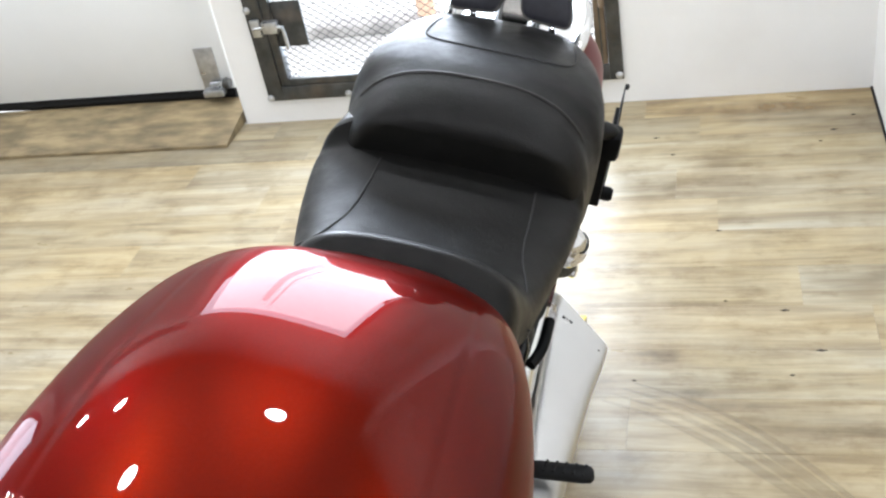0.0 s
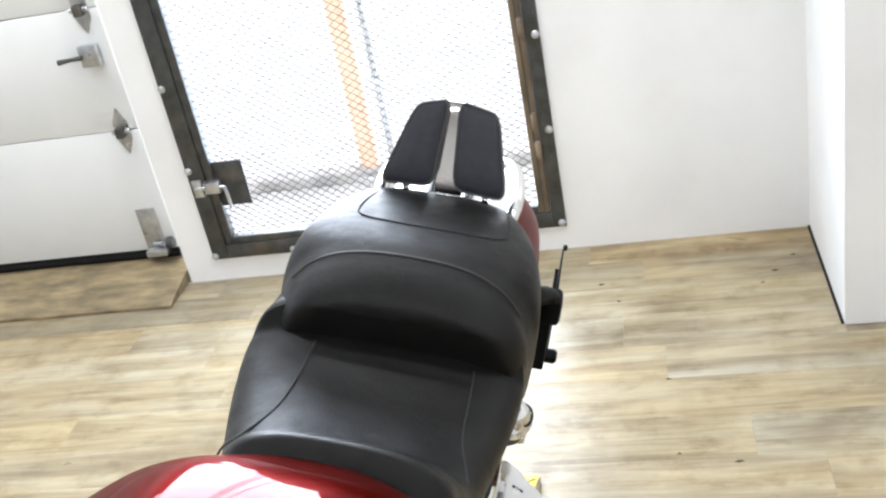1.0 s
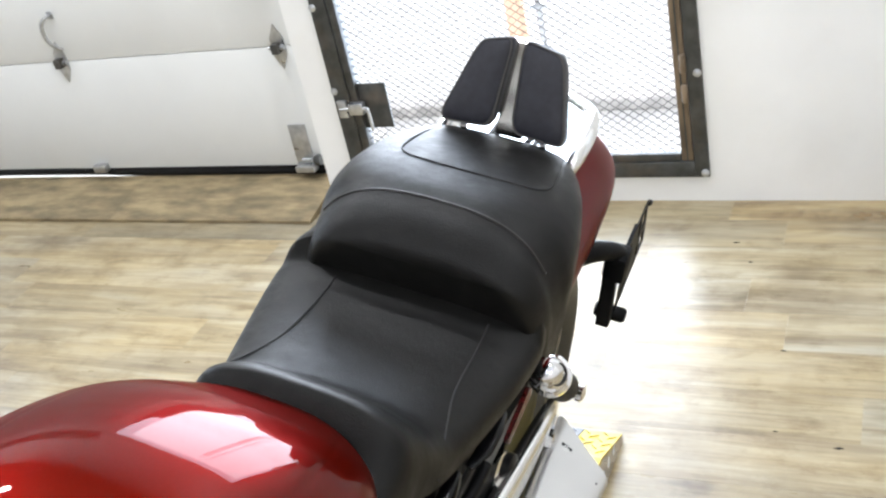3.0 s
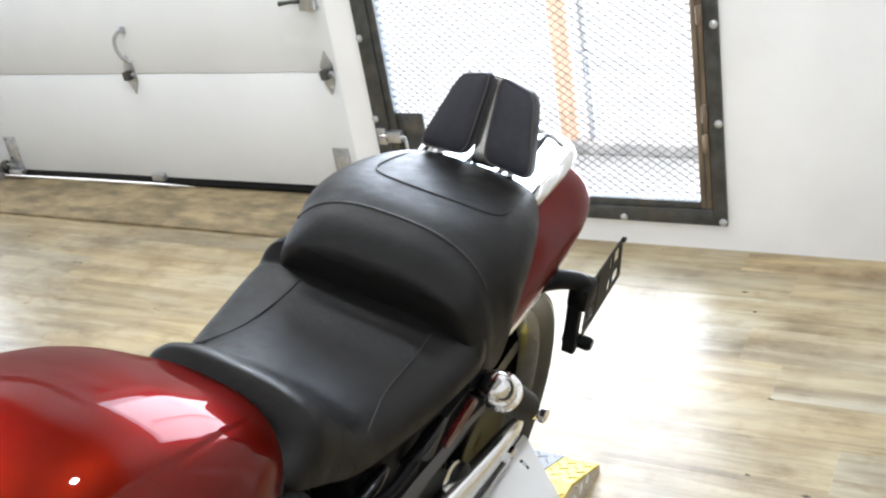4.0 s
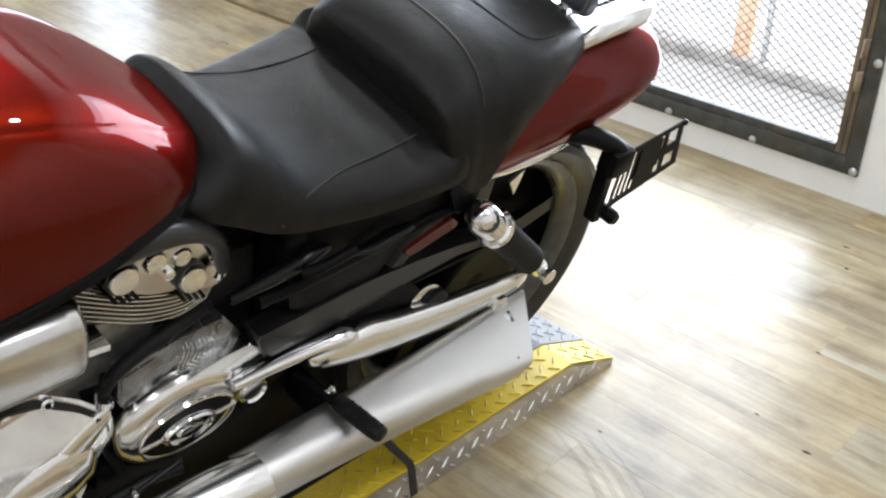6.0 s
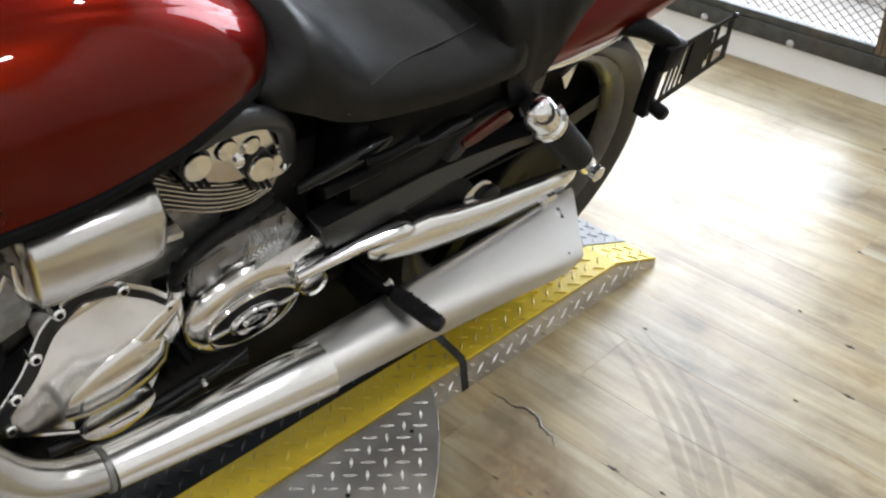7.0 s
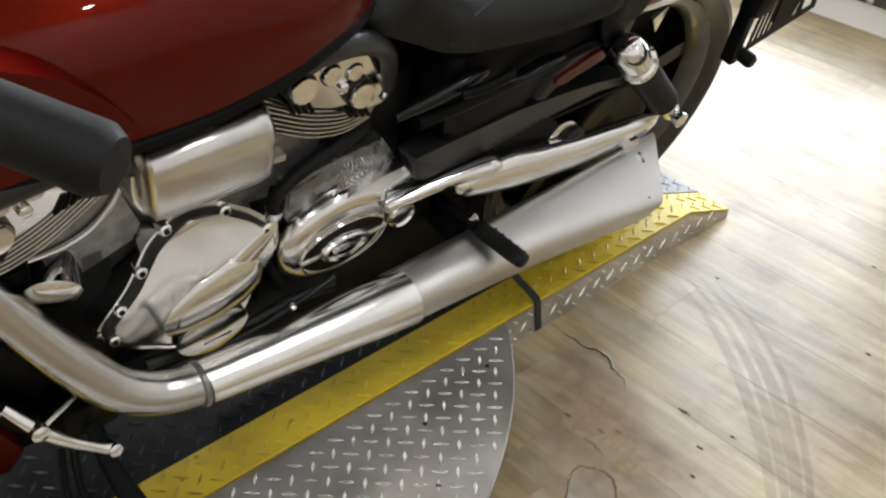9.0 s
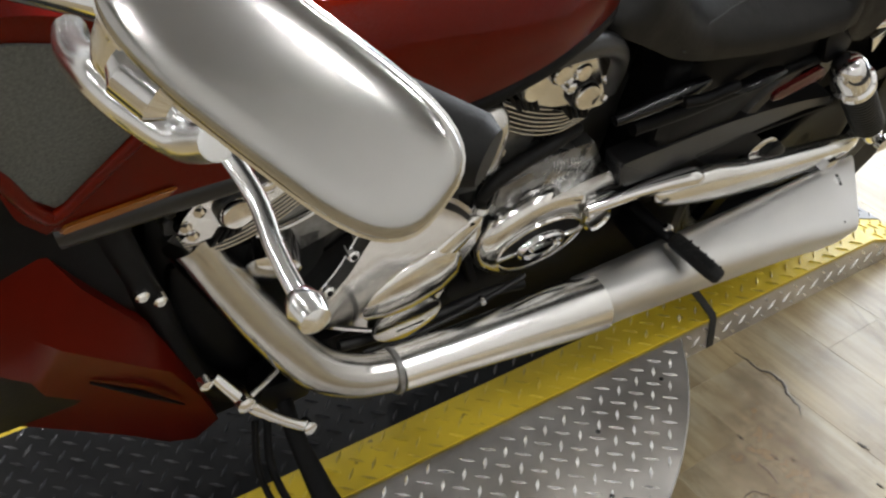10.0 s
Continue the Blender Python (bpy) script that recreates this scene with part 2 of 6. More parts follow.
def plank_material():
    m = bpy.data.materials.new("oak_vinyl_plank")
    m.use_nodes = True
    nt = m.node_tree
    b = nt.nodes["Principled BSDF"]
    co = nt.nodes.new("ShaderNodeTexCoord")
    oi = nt.nodes.new("ShaderNodeObjectInfo")
    shift = nt.nodes.new("ShaderNodeVectorMath")
    shift.operation = "MULTIPLY_ADD"
    cx = nt.nodes.new("ShaderNodeCombineXYZ")
    for i in range(3):
        nt.links.new(oi.outputs["Random"], cx.inputs[i])
    nt.links.new(cx.outputs[0], shift.inputs[0])
    shift.inputs[1].default_value = (37, 53, 11)
    nt.links.new(co.outputs["Object"], shift.inputs[2])

    def tex(sc, stretch, detail=6, rough=0.6):
        mp = nt.nodes.new("ShaderNodeMapping")
        mp.inputs["Scale"].default_value = stretch
        nt.links.new(shift.outputs[0], mp.inputs[0])
        n = nt.nodes.new("ShaderNodeTexNoise")
        n.inputs["Scale"].default_value, n.inputs["Detail"].default_value, n.inputs["Roughness"].default_value = sc, detail, rough
        n.inputs["Distortion"].default_value = 0.4
        nt.links.new(mp.outputs[0], n.inputs["Vector"])
        return n.outputs["Fac"]

    def ramp(fac, stops):
        r = nt.nodes.new("ShaderNodeValToRGB")
        el = r.color_ramp.elements
        el[0].position, el[0].color = stops[0][0], (*stops[0][1], 1)
        el[1].position, el[1].color = stops[-1][0], (*stops[-1][1], 1)
        for p, c in stops[1:-1]:
            e = el.new(p)
            e.color = (*c, 1)
        nt.links.new(fac, r.inputs[0])
        return r.outputs[0]

    def mix(fac, a, c, mode="MIX"):
        x = nt.nodes.new("ShaderNodeMix")
        x.data_type, x.blend_type = "RGBA", mode
        for s, v in ((x.inputs[0], fac), (x.inputs[6], a), (x.inputs[7], c)):
            if hasattr(v, "links"):
                nt.links.new(v, s)
            else:
                s.default_value = v
        return x.outputs[2]

    streak = ramp(tex(3.2, (0.7, 7.0, 1)), [(0.25, (0.250, 0.204, 0.135)), (0.42, (0.345, 0.292, 0.192)), (0.55, (0.44, 0.388, 0.272)), (0.75, (0.475, 0.435, 0.333))])
    fine = ramp(tex(14, (0.5, 9, 1)), [(0.3, (0.77, 0.755, 0.73)), (0.65, (1, 1, 1))])
    col = mix(0.8, streak, fine, "MULTIPLY")
    knots = ramp(tex(2.2, (0.9, 2.6, 1), 3), [(0.60, (1, 1, 1)), (0.72, (0.55, 0.5, 0.44))])
    col = mix(0.8, col, knots, "MULTIPLY")
    tint = ramp(oi.outputs["Random"], [(0.0, (0.74, 0.74, 0.74)), (0.35, (0.95, 0.92, 0.86)), (0.7, (0.88, 0.89, 0.90)), (1.0, (1.0, 1.0, 1.0))])
    col = mix(1.0, col, tint, "MULTIPLY")
    # scuffs and ground-in dirt that run over the joints
    ge = nt.nodes.new("ShaderNodeNewGeometry")

    def spot(sc, stretch, lo, hi, dark):
        mp = nt.nodes.new("ShaderNodeMapping")
        mp.inputs["Scale"].default_value = stretch
        nt.links.new(ge.outputs["Position"], mp.inputs[0])
        n = nt.nodes.new("ShaderNodeTexNoise")
        n.inputs["Scale"].default_value, n.inputs["Detail"].default_value, n.inputs["Roughness"].default_value = sc, 7, 0.65
        nt.links.new(mp.outputs[0], n.inputs["Vector"])
        return ramp(n.outputs["Fac"], [(lo, (1, 1, 1)), (hi, dark)])

    # tan and grey bands along the planks
    band = ramp(tex(1.3, (0.8, 3.4, 1), 4), [(0.36, (1.06, 0.97, 0.80)), (0.64, (0.90, 0.895, 0.92))])
    col = mix(1.0, col, band, "MULTIPLY")
    col = mix(1.0, col, spot(1.9, (1, 1, 1), 0.47, 0.70, (0.60, 0.545, 0.46)), "MULTIPLY")
    col = mix(1.0, col, spot(8.0, (1, 1.6, 1), 0.52, 0.72, (0.66, 0.61, 0.53)), "MULTIPLY")
    nt.links.new(col, b.inputs["Base Color"])
    rr = nt.nodes.new("ShaderNodeMapRange")
    nt.links.new(tex(6, (1, 3, 1)), rr.inputs[0])
    rr.inputs[1].default_value, rr.inputs[2].default_value, rr.inputs[3].default_value, rr.inputs[4].default_value = 0.3, 0.7, 0.27, 0.40
    nt.links.new(rr.outputs[0], b.inputs["Roughness"])
    bp = nt.nodes.new("ShaderNodeBump")
    bp.inputs["Strength"].default_value, bp.inputs["Distance"].default_value = 0.25, 0.001
    nt.links.new(tex(16, (0.6, 9, 1)), bp.inputs["Height"])
    nt.links.new(bp.outputs[0], b.inputs["Normal"])
    return m


PLANK = plank_material()


# ---- mesh helpers ----
def mesh_of(bm, name, mat, smooth=True, angle=40):
    me = bpy.data.meshes.new(name)
    bmesh.ops.recalc_face_normals(bm, faces=bm.faces)
    if smooth:
        lim = radians(angle)
        for f in bm.faces:
            f.smooth = True
        for e in bm.edges:
            if len(e.link_faces) == 2 and e.calc_face_angle(0) > lim:
                e.smooth = False
    bm.to_mesh(me)
    bm.free()
    me.materials.append(mat)
    return me


def part(name, bm, mat, parent, label="", smooth=True, angle=40):
    ob = new(name, mesh_of(bm, name, mat, smooth, angle))
    ob.parent = parent
    if label:
        ob["label"] = label
    return ob


def thing(name, label, category, m=None, group="", kind=""):
    ob = new(name)
    ob.empty_display_size = 0.1
    if m is not None:
        ob.matrix_world = m
    return tagged(ob, label, category, group, kind)


def structure(name, bm, mat, label, category, smooth=False):
    ob = new(name, mesh_of(bm, name, mat, smooth))
    return tagged(ob, label, category, "", "structure")


def box(x0, x1, y0, y1, z0, z1, bevel=0.0, bm=None, m=None, seg=2):
    own = bmesh.new()
    bmesh.ops.create_cube(own, size=1)
    for v in own.verts:
        v.co = Vector(((x0 + x1) / 2 + v.co.x * (x1 - x0), (y0 + y1) / 2 + v.co.y * (y1 - y0), (z0 + z1) / 2 + v.co.z * (z1 - z0)))
    if bevel:
        bmesh.ops.bevel(own, geom=own.edges[:], offset=bevel, segments=seg, affect="EDGES", profile=0.5)
    if m is not None:
        bmesh.ops.transform(own, matrix=m, verts=own.verts)
    return join(bm, own)


def join(bm, own):
    if bm is None:
        return own
    me = bpy.data.meshes.new("tmp")
    own.to_mesh(me)
    own.free()
    bm.from_mesh(me)
    bpy.data.meshes.remove(me)
    return bm


def rings_to(bm, rings, cap=True, closed=True):
    vs = [[bm.verts.new(p) for p in r] for r in rings]
    n = len(rings[0])
    for a, b in zip(vs, vs[1:]):
        for i in range(n if closed else n - 1):
            j = (i + 1) % n
            bm.faces.new((a[i], a[j], b[j], b[i]))
    if cap and closed:
        bm.faces.new(vs[0][::-1])
        bm.faces.new(vs[-1])
    return bm


def tube(points, radii, n=14, bm=None, flat=1.0, up=(0, 0, 1), smooth_path=0):
    """A round bar along points; flat squeezes it across `up`."""
    pts = [Vector(p) for p in points]
    rad = list(radii) if isinstance(radii, (list, tuple)) else [radii] * len(pts)
    if smooth_path:
        pts, rad = spline(pts, rad, smooth_path)
    rings = []
    for i, p in enumerate(pts):
        d = (pts[min(i + 1, len(pts) - 1)] - pts[max(i - 1, 0)]).normalized()
        s = d.cross(Vector(up))
        if s.length < 1e-4:
            s = d.cross(Vector((1, 0, 0)))
        s.normalize()
        t = s.cross(d).normalized()
        rings.append([p + s * math.cos(2 * math.pi * k / n) * rad[i] + t * math.sin(2 * math.pi * k / n) * rad[i] * flat for k in range(n)])
    own = rings_to(bmesh.new(), rings)
    return join(bm, own)


def spline(pts, rad, k):
    out, ro = [], []
    for i in range(len(pts) - 1):
        p0, p1, p2, p3 = pts[max(i - 1, 0)], pts[i], pts[i + 1], pts[min(i + 2, len(pts) - 1)]
        for j in range(k):
            t = j / k
            out.append(0.5 * (2 * p1 + (p2 - p0) * t + (2 * p0 - 5 * p1 + 4 * p2 - p3) * t * t + (3 * p1 - p0 - 3 * p2 + p3) * t ** 3))
            ro.append(rad[i] + (rad[i + 1] - rad[i]) * t)
    return out + [pts[-1]], ro + [rad[-1]]


def curve1(xs, ys, x):
    """A smooth curve through given values (monotone xs)."""
    if x <= xs[0]:
        return ys[0]
    if x >= xs[-1]:
        return ys[-1]
    i = max(k for k in range(len(xs) - 1) if xs[k] <= x)
    h = xs[i + 1] - xs[i]
    t = (x - xs[i]) / h

    def slope(k):
        a, b = max(k - 1, 0), min(k + 1, len(xs) - 1)
        return (ys[b] - ys[a]) / (xs[b] - xs[a])
    m0, m1 = slope(i) * h, slope(i + 1) * h
    return (2 * t ** 3 - 3 * t * t + 1) * ys[i] + (t ** 3 - 2 * t * t + t) * m0 + (3 * t * t - 2 * t ** 3) * ys[i + 1] + (t ** 3 - t * t) * m1


def lathe(profile, origin, axis, n=32, bm=None, squash=1.0, up=(0, 0, 1), spin=0.0, hollow=False):
    """Turn (distance along the axis, radius) about an axis."""
    a = Vector(axis).normalized()
    s = a.cross(Vector(up))
    if s.length < 1e-4:
        s = a.cross(Vector((1, 0, 0)))
    s.normalize()
    t = s.cross(a)
    o = Vector(origin)
    rings = []
    for d, r in profile:
        r = max(r, 1e-4)
        rings.append([o + a * d + (s * math.cos(2 * math.pi * k / n + spin) + t * math.sin(2 * math.pi * k / n + spin) * squash) * r for k in range(n)])
    if hollow:
        own = bmesh.new()
        vs = [[own.verts.new(p) for p in r] for r in rings]
        for a_, b_ in zip(vs, vs[1:] + vs[:1]):
            for i in range(n):
                own.faces.new((a_[i], a_[(i + 1) % n], b_[(i + 1) % n], b_[i]))
        return join(bm, own)
    return join(bm, rings_to(bmesh.new(), rings))


def prism(outline, u0, u1, bevel=0.0, bm=None, seg=3, tilt=None):
    """A plate with its outline in the (v, w) plane from u0 to u1, edges of its outer face rounded."""
    own = bmesh.new()
    lo = [own.verts.new((u0, v, w)) for v, w in outline]
    hi = [own.verts.new((u1, v, w)) for v, w in outline]
    n = len(outline)
    own.faces.new(lo[::-1])
    top = own.faces.new(hi)
    for i in range(n):
        own.faces.new((lo[i], lo[(i + 1) % n], hi[(i + 1) % n], hi[i]))
    if bevel:
        bmesh.ops.bevel(own, geom=top.edges[:], offset=bevel, segments=seg, affect="EDGES", profile=0.5)
    return join(bm, own)


def rounded(pts, r=0.3, k=5):
    """A polygon with its corners cut round: r is the share of each side that the round takes."""
    out = []
    n = len(pts)
    for i in range(n):
        p, a, b = Vector(pts[i]), Vector(pts[i - 1]), Vector(pts[(i + 1) % n])
        s, e = p + (a - p) * r, p + (b - p) * r
        for j in range(k + 1):
            t = j / k
            out.append(tuple((1 - t) ** 2 * s + 2 * t * (1 - t) * p + t * t * e))
    return out


def loft(vs, hw, top, low, inner=None, e_top=2.4, groove=None, steps=40, n=48, bm=None, centre=None, tuck=0.0):
    """A body along v: half width, top height and lower edge as curves of v; its underside rises to `inner`."""
    rings = []
    for i in range(steps + 1):
        v = vs[0] + (vs[-1] - vs[0]) * i / steps
        h, zt, zb = curve1(vs, hw, v), curve1(vs, top, v), curve1(vs, low, v)
        zi = curve1(vs, inner, v) if inner else zb
        uc = curve1(vs, centre, v) if centre else 0
        ring = []
        half = n // 2
        for k in range(half + 1):
            a = math.pi * k / half
            c, s = math.cos(a), math.sin(a)
            u = h * math.copysign(abs(c) ** (2 / e_top), c)
            w = zb + (zt - zb) * s ** (2 / e_top)
            if groove:
                w -= groove(u / h, v) * s
            u *= 1 - tuck * max(0.0, 1 - (w - zb) / (0.5 * (zt - zb))) ** 1.5
            ring.append((uc + u, v, w))
        for k in range(1, half):
            f = k / half
            u = -h * (1 - 2 * f) * 0.96 * (1 - tuck)
            w = zb + (zi - zb) * (1 - abs(1 - 2 * f) ** 4)
            ring.append((uc + u, v, w))
        rings.append(ring)
    return join(bm, rings_to(bmesh.new(), rings))


def loft_top(vs, hw, top, low, u, v, e_top=2.4, c0=0.0):
    u = u - c0
    h, zt, zb = curve1(vs, hw, v), curve1(vs, top, v), curve1(vs, low, v)
    c = min(0.999, abs(u / h)) ** (e_top / 2)
    return zb + (zt - zb) * (1 - c * c) ** (1 / e_top)


# ---- room ----
GX0, GX1, GZ0, GZ1 = -1.431, -0.250, 0.085, 2.13
WY = 2.96
DX0, DX1, DTOP = -3.62, -1.542, 2.35


def wall(name, x0, x1, y0, y1, z0, z1, label="white painted wall"):
    return structure(name, box(x0, x1, y0, y1, z0, z1), WALL, label, "wall")


wall("wall_north_1", -1.542, GX0, WY, WY + 0.16, 0, CEILING, "white painted post between the garage door and the gate")
wall("wall_north_2", GX0, GX1, WY, WY + 0.16, 0, GZ0, "white painted sill below the mesh gate")
wall("wall_north_3", GX1, 0.472, WY, WY + 0.16, 0, CEILING, "white painted wall beside the mesh gate")
wall("wall_north_4", GX0, GX1, WY, WY + 0.16, GZ1, CEILING)
wall("wall_north_5", DX0, DX1, WY, WY + 0.16, DTOP, CEILING)
wall("wall_north_6", -3.79, DX0, WY, WY + 0.16, 0, CEILING, "white painted post at the far side of the garage door")
wall("wall_north_7", -4.97, -3.79, WY, WY + 0.16, 0, GZ0)
wall("wall_north_8", -4.97, -3.79, WY, WY + 0.16, GZ1, CEILING)
wall("wall_north_9", -6.0, -4.97, WY, WY + 0.16, 0, CEILING)
wall("wall_return", 0.472, 0.62, 2.42, WY + 0.16, 0, CEILING, "white painted return wall with a clean outer corner")
wall("wall_north_10", 0.62, 3.0, 2.42, 2.57, 0, CEILING)
wall("wall_east", 3.0, 3.15, -5.0, 2.57, 0, CEILING)
wall("wall_south", -6.0, 3.0, -5.15, -5.0, 0, CEILING)
wall("wall_west", -6.15, -6.0, -5.15, WY + 0.16, 0, CEILING)
structure("trim_gap", box(0.465, 0.472, 2.425, WY, 0.0, 0.004), RUBBER, "dark open joint along the foot of the return wall", "trim")
structure("ceiling", box(-6.15, 3.15, -5.15, WY + 0.16, CEILING, CEILING + 0.15), CEIL, "plain dark ceiling", "ceiling")

# round lamps in the ceiling, out of view; the x = 2.3 column is added fill
def ceiling_lamp(x, y):
    t = thing("ceiling_lamp", "round glowing lamp set in the ceiling, in the east only added as fill", "lamp", pose(x, y, CEILING), "ceiling lamps")
    part("trim_ring", lathe([(0.0, 0.053), (-0.012, 0.074), (-0.02, 0.072), (-0.02, 0.057), (-0.004, 0.053)], (0, 0, 0), (0, 0, 1), hollow=True), DOORW, t)
    part("diffuser", lathe([(-0.001, 0.052), (-0.010, 0.053), (-0.016, 0.036), (-0.017, 0.008)], (0, 0, 0), (0, 0, 1)), LAMPGLOW, t, "glowing diffuser")
    return t


first_lamp = ceiling_lamp(*LAMPS[0])
for lx, ly in LAMPS[1:]:
    copy_thing(first_lamp, pose(lx, ly, CEILING))

# ground outside and the bright yard
structure("ground", box(-14, 12, WY + 0.16, 30, -0.12, -0.02), CONCRETE, "pale concrete yard in bright daylight", "ground")
structure("threshold", box(-6.0, 0.62, WY, WY + 0.16, -0.1, -0.004), CONCRETE, "concrete threshold under the outer wall", "threshold")
# wall with its own glow stands in for the daylight outside
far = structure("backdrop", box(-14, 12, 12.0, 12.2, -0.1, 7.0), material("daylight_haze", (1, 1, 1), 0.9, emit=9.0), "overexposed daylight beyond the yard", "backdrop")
yard = thing("bollard", "orange painted steel post standing in the yard", "post", pose(-1.06, 3.74, -0.02))
part("post", lathe([(0, 0.036), (2.2, 0.036), (2.23, 0.03), (2.24, 0.001)], (0, 0, 0), (0, 0, 1), 20), ORANGE, yard)
part("collar", lathe([(0, 0.075), (0.02, 0.075), (0.024, 0.05)], (0, 0, 0), (0, 0, 1), 20), CONCRETE, yard)
pipe = thing("drain_pipe", "thin grey steel pipe in the yard", "pipe", pose(-0.96, 3.72, -0.02))
part("pipe", tube([(0, 0, 0), (0, 0, 2.3)], 0.012), GALV, pipe)
part("bracket", box(-0.03, 0.03, -0.02, 0.02, 0.4, 0.42, 0.004), GALV, pipe)
kerb = structure("kerb", box(-3.2, 1.2, 3.68, 3.76, -0.02, 0.03, 0.01), material("stained_kerb_edge", (0.40, 0.38, 0.36), 0.8, grain=0.3, scale=10), "low grey stained kerb in the yard", "kerb")


# ---- mesh gate ----
def mesh_gate(m):
    g = thing("mesh_gate", "dark steel security gate with expanded metal mesh, closed", "gate", m, "mesh gates")
    W, H = GX1 - GX0, GZ1 - GZ0
    f = 0.055
    y0, y1 = -0.012, 0.03
    part("frame_stile", box(0, f, y0, y1, 0, H, 0.002), DARKSTEEL, g)
    part("frame_stile", box(W - f * 0.75, W, y0, y1, 0, H, 0.002), DARKSTEEL, g)
    part("frame_rail", box(f, W - f * 0.75, y0, y1, 0, 0.05, 0.002), DARKSTEEL, g)
    part("frame_rail", box(f, W - f * 0.75, y0, y1, H - 0.05, H, 0.002), DARKSTEEL, g)
    # leaf frame
    part("leaf_stile", box(f + 0.003, f + 0.03, y0 + 0.004, y1, 0.052, H - 0.052, 0.002), DARKSTEEL, g)
    part("leaf_rail", box(f + 0.03, W - 0.08, y0 + 0.004, y1, 0.052, 0.075, 0.002), DARKSTEEL, g)
    h = part("hinge_stile", box(W - 0.078, W - f * 0.75 - 0.003, y0 + 0.004, y1, 0.052, H - 0.052, 0.003), BROWNSTEEL, g, "brown rusted hinge stile")
    part("seam", box(W - 0.062, W - 0.058, y0 + 0.001, y0 + 0.004, 0.052, H - 0.052), DARKSTEEL, h)
    for z in (0.24, 0.33, 0.62, 1.1, 1.75):
        k = lathe([(0, 0.007), (0.006, 0.010), (0.05, 0.010), (0.056, 0.007)], (W - 0.05, y0 - 0.004, z), (0, 0, 1), 12)
        part("hinge_knuckle", k, BROWNSTEEL, h)
    pts = [(0.010, z) for z in (0.012, 0.325, 0.605, 0.9, 1.2, 1.5, 1.8)] + [(W - 0.012, z) for z in (0.014, 0.328, 0.62, 0.9, 1.2, 1.5, 1.8)] + [(x, 0.012) for x in (0.285, 0.57, 0.86)]
    b0 = mesh_of(lathe([(0, 0.012), (0.003, 0.012), (0.007, 0.008), (0.009, 0.001)], (0, 0, 0), (0, -1, 0), 14), "bolt_head", GALV)
    for x, z in pts:
        o = new("bolt_head", b0)
        o.parent, o.location = g, (x, y0, z)
    # latch with its dark backing plate and sliding bolt
    lp = part("latch_plate", box(0.083, 0.185, 0.006, 0.012, 0.185, 0.34, 0.001), DARKSTEEL, g, "dark perforated latch backing plate")
    part("strike", box(0.012, 0.045, y0 - 0.012, y0, 0.235, 0.295, 0.003), GALV, lp)
    part("bolt_housing", box(0.052, 0.105, y0 - 0.018, y0 + 0.01, 0.245, 0.285, 0.004), GALV, lp)
    part("slide_bolt", tube([(0.02, y0 - 0.012, 0.265), (0.11, y0 - 0.012, 0.265), (0.122, y0 - 0.014, 0.255), (0.126, y0 - 0.016, 0.19)], 0.006, 10, smooth_path=4), GALV, lp)
    # expanded metal: rows of zigzag strands
    x0, x1, z0, z1 = f + 0.02, W - 0.07, 0.06, H - 0.06
    cw, ch, dp, bond = 0.0345, 0.0250, 0.0028, 0.0011
    nx, nz = int((x1 - x0) / (cw / 2)), int((z1 - z0) / ch)
    verts, faces = [], []
    for r in range(nz):
        for up in (0, 1):
            base = len(verts)
            for i in range(nx + 1):
                z = z0 + r * ch + (ch / 2 + (0 if i % 2 else ch / 2) if up else (ch / 2 if i % 2 else 0))
                for dx in (-bond, bond):
                    for dy, dz in ((0, -0.0010), (0, 0.0010), (dp, 0.0010), (dp, -0.0010)):
                        verts.append((x0 + i * cw / 2 + dx, 0.008 + dy, z + dz))
            for i in range(2 * nx + 1):
                a, b = base + 4 * i, base + 4 * i + 4
                for k in range(4):
                    faces.append((a + k, a + (k + 1) % 4, b + (k + 1) % 4, b + k))
    me = bpy.data.meshes.new("expanded_mesh")
    me.from_pydata(verts, [], faces)
    me.materials.append(MESHSTEEL)
    o = new("expanded_mesh", me)
    o.parent = g
    tagged(o, "dark expanded metal mesh", "", "", "stuff")
    return g


gate = mesh_gate(pose(GX0, WY, GZ0))
copy_thing(gate, pose(-4.97, WY, GZ0))


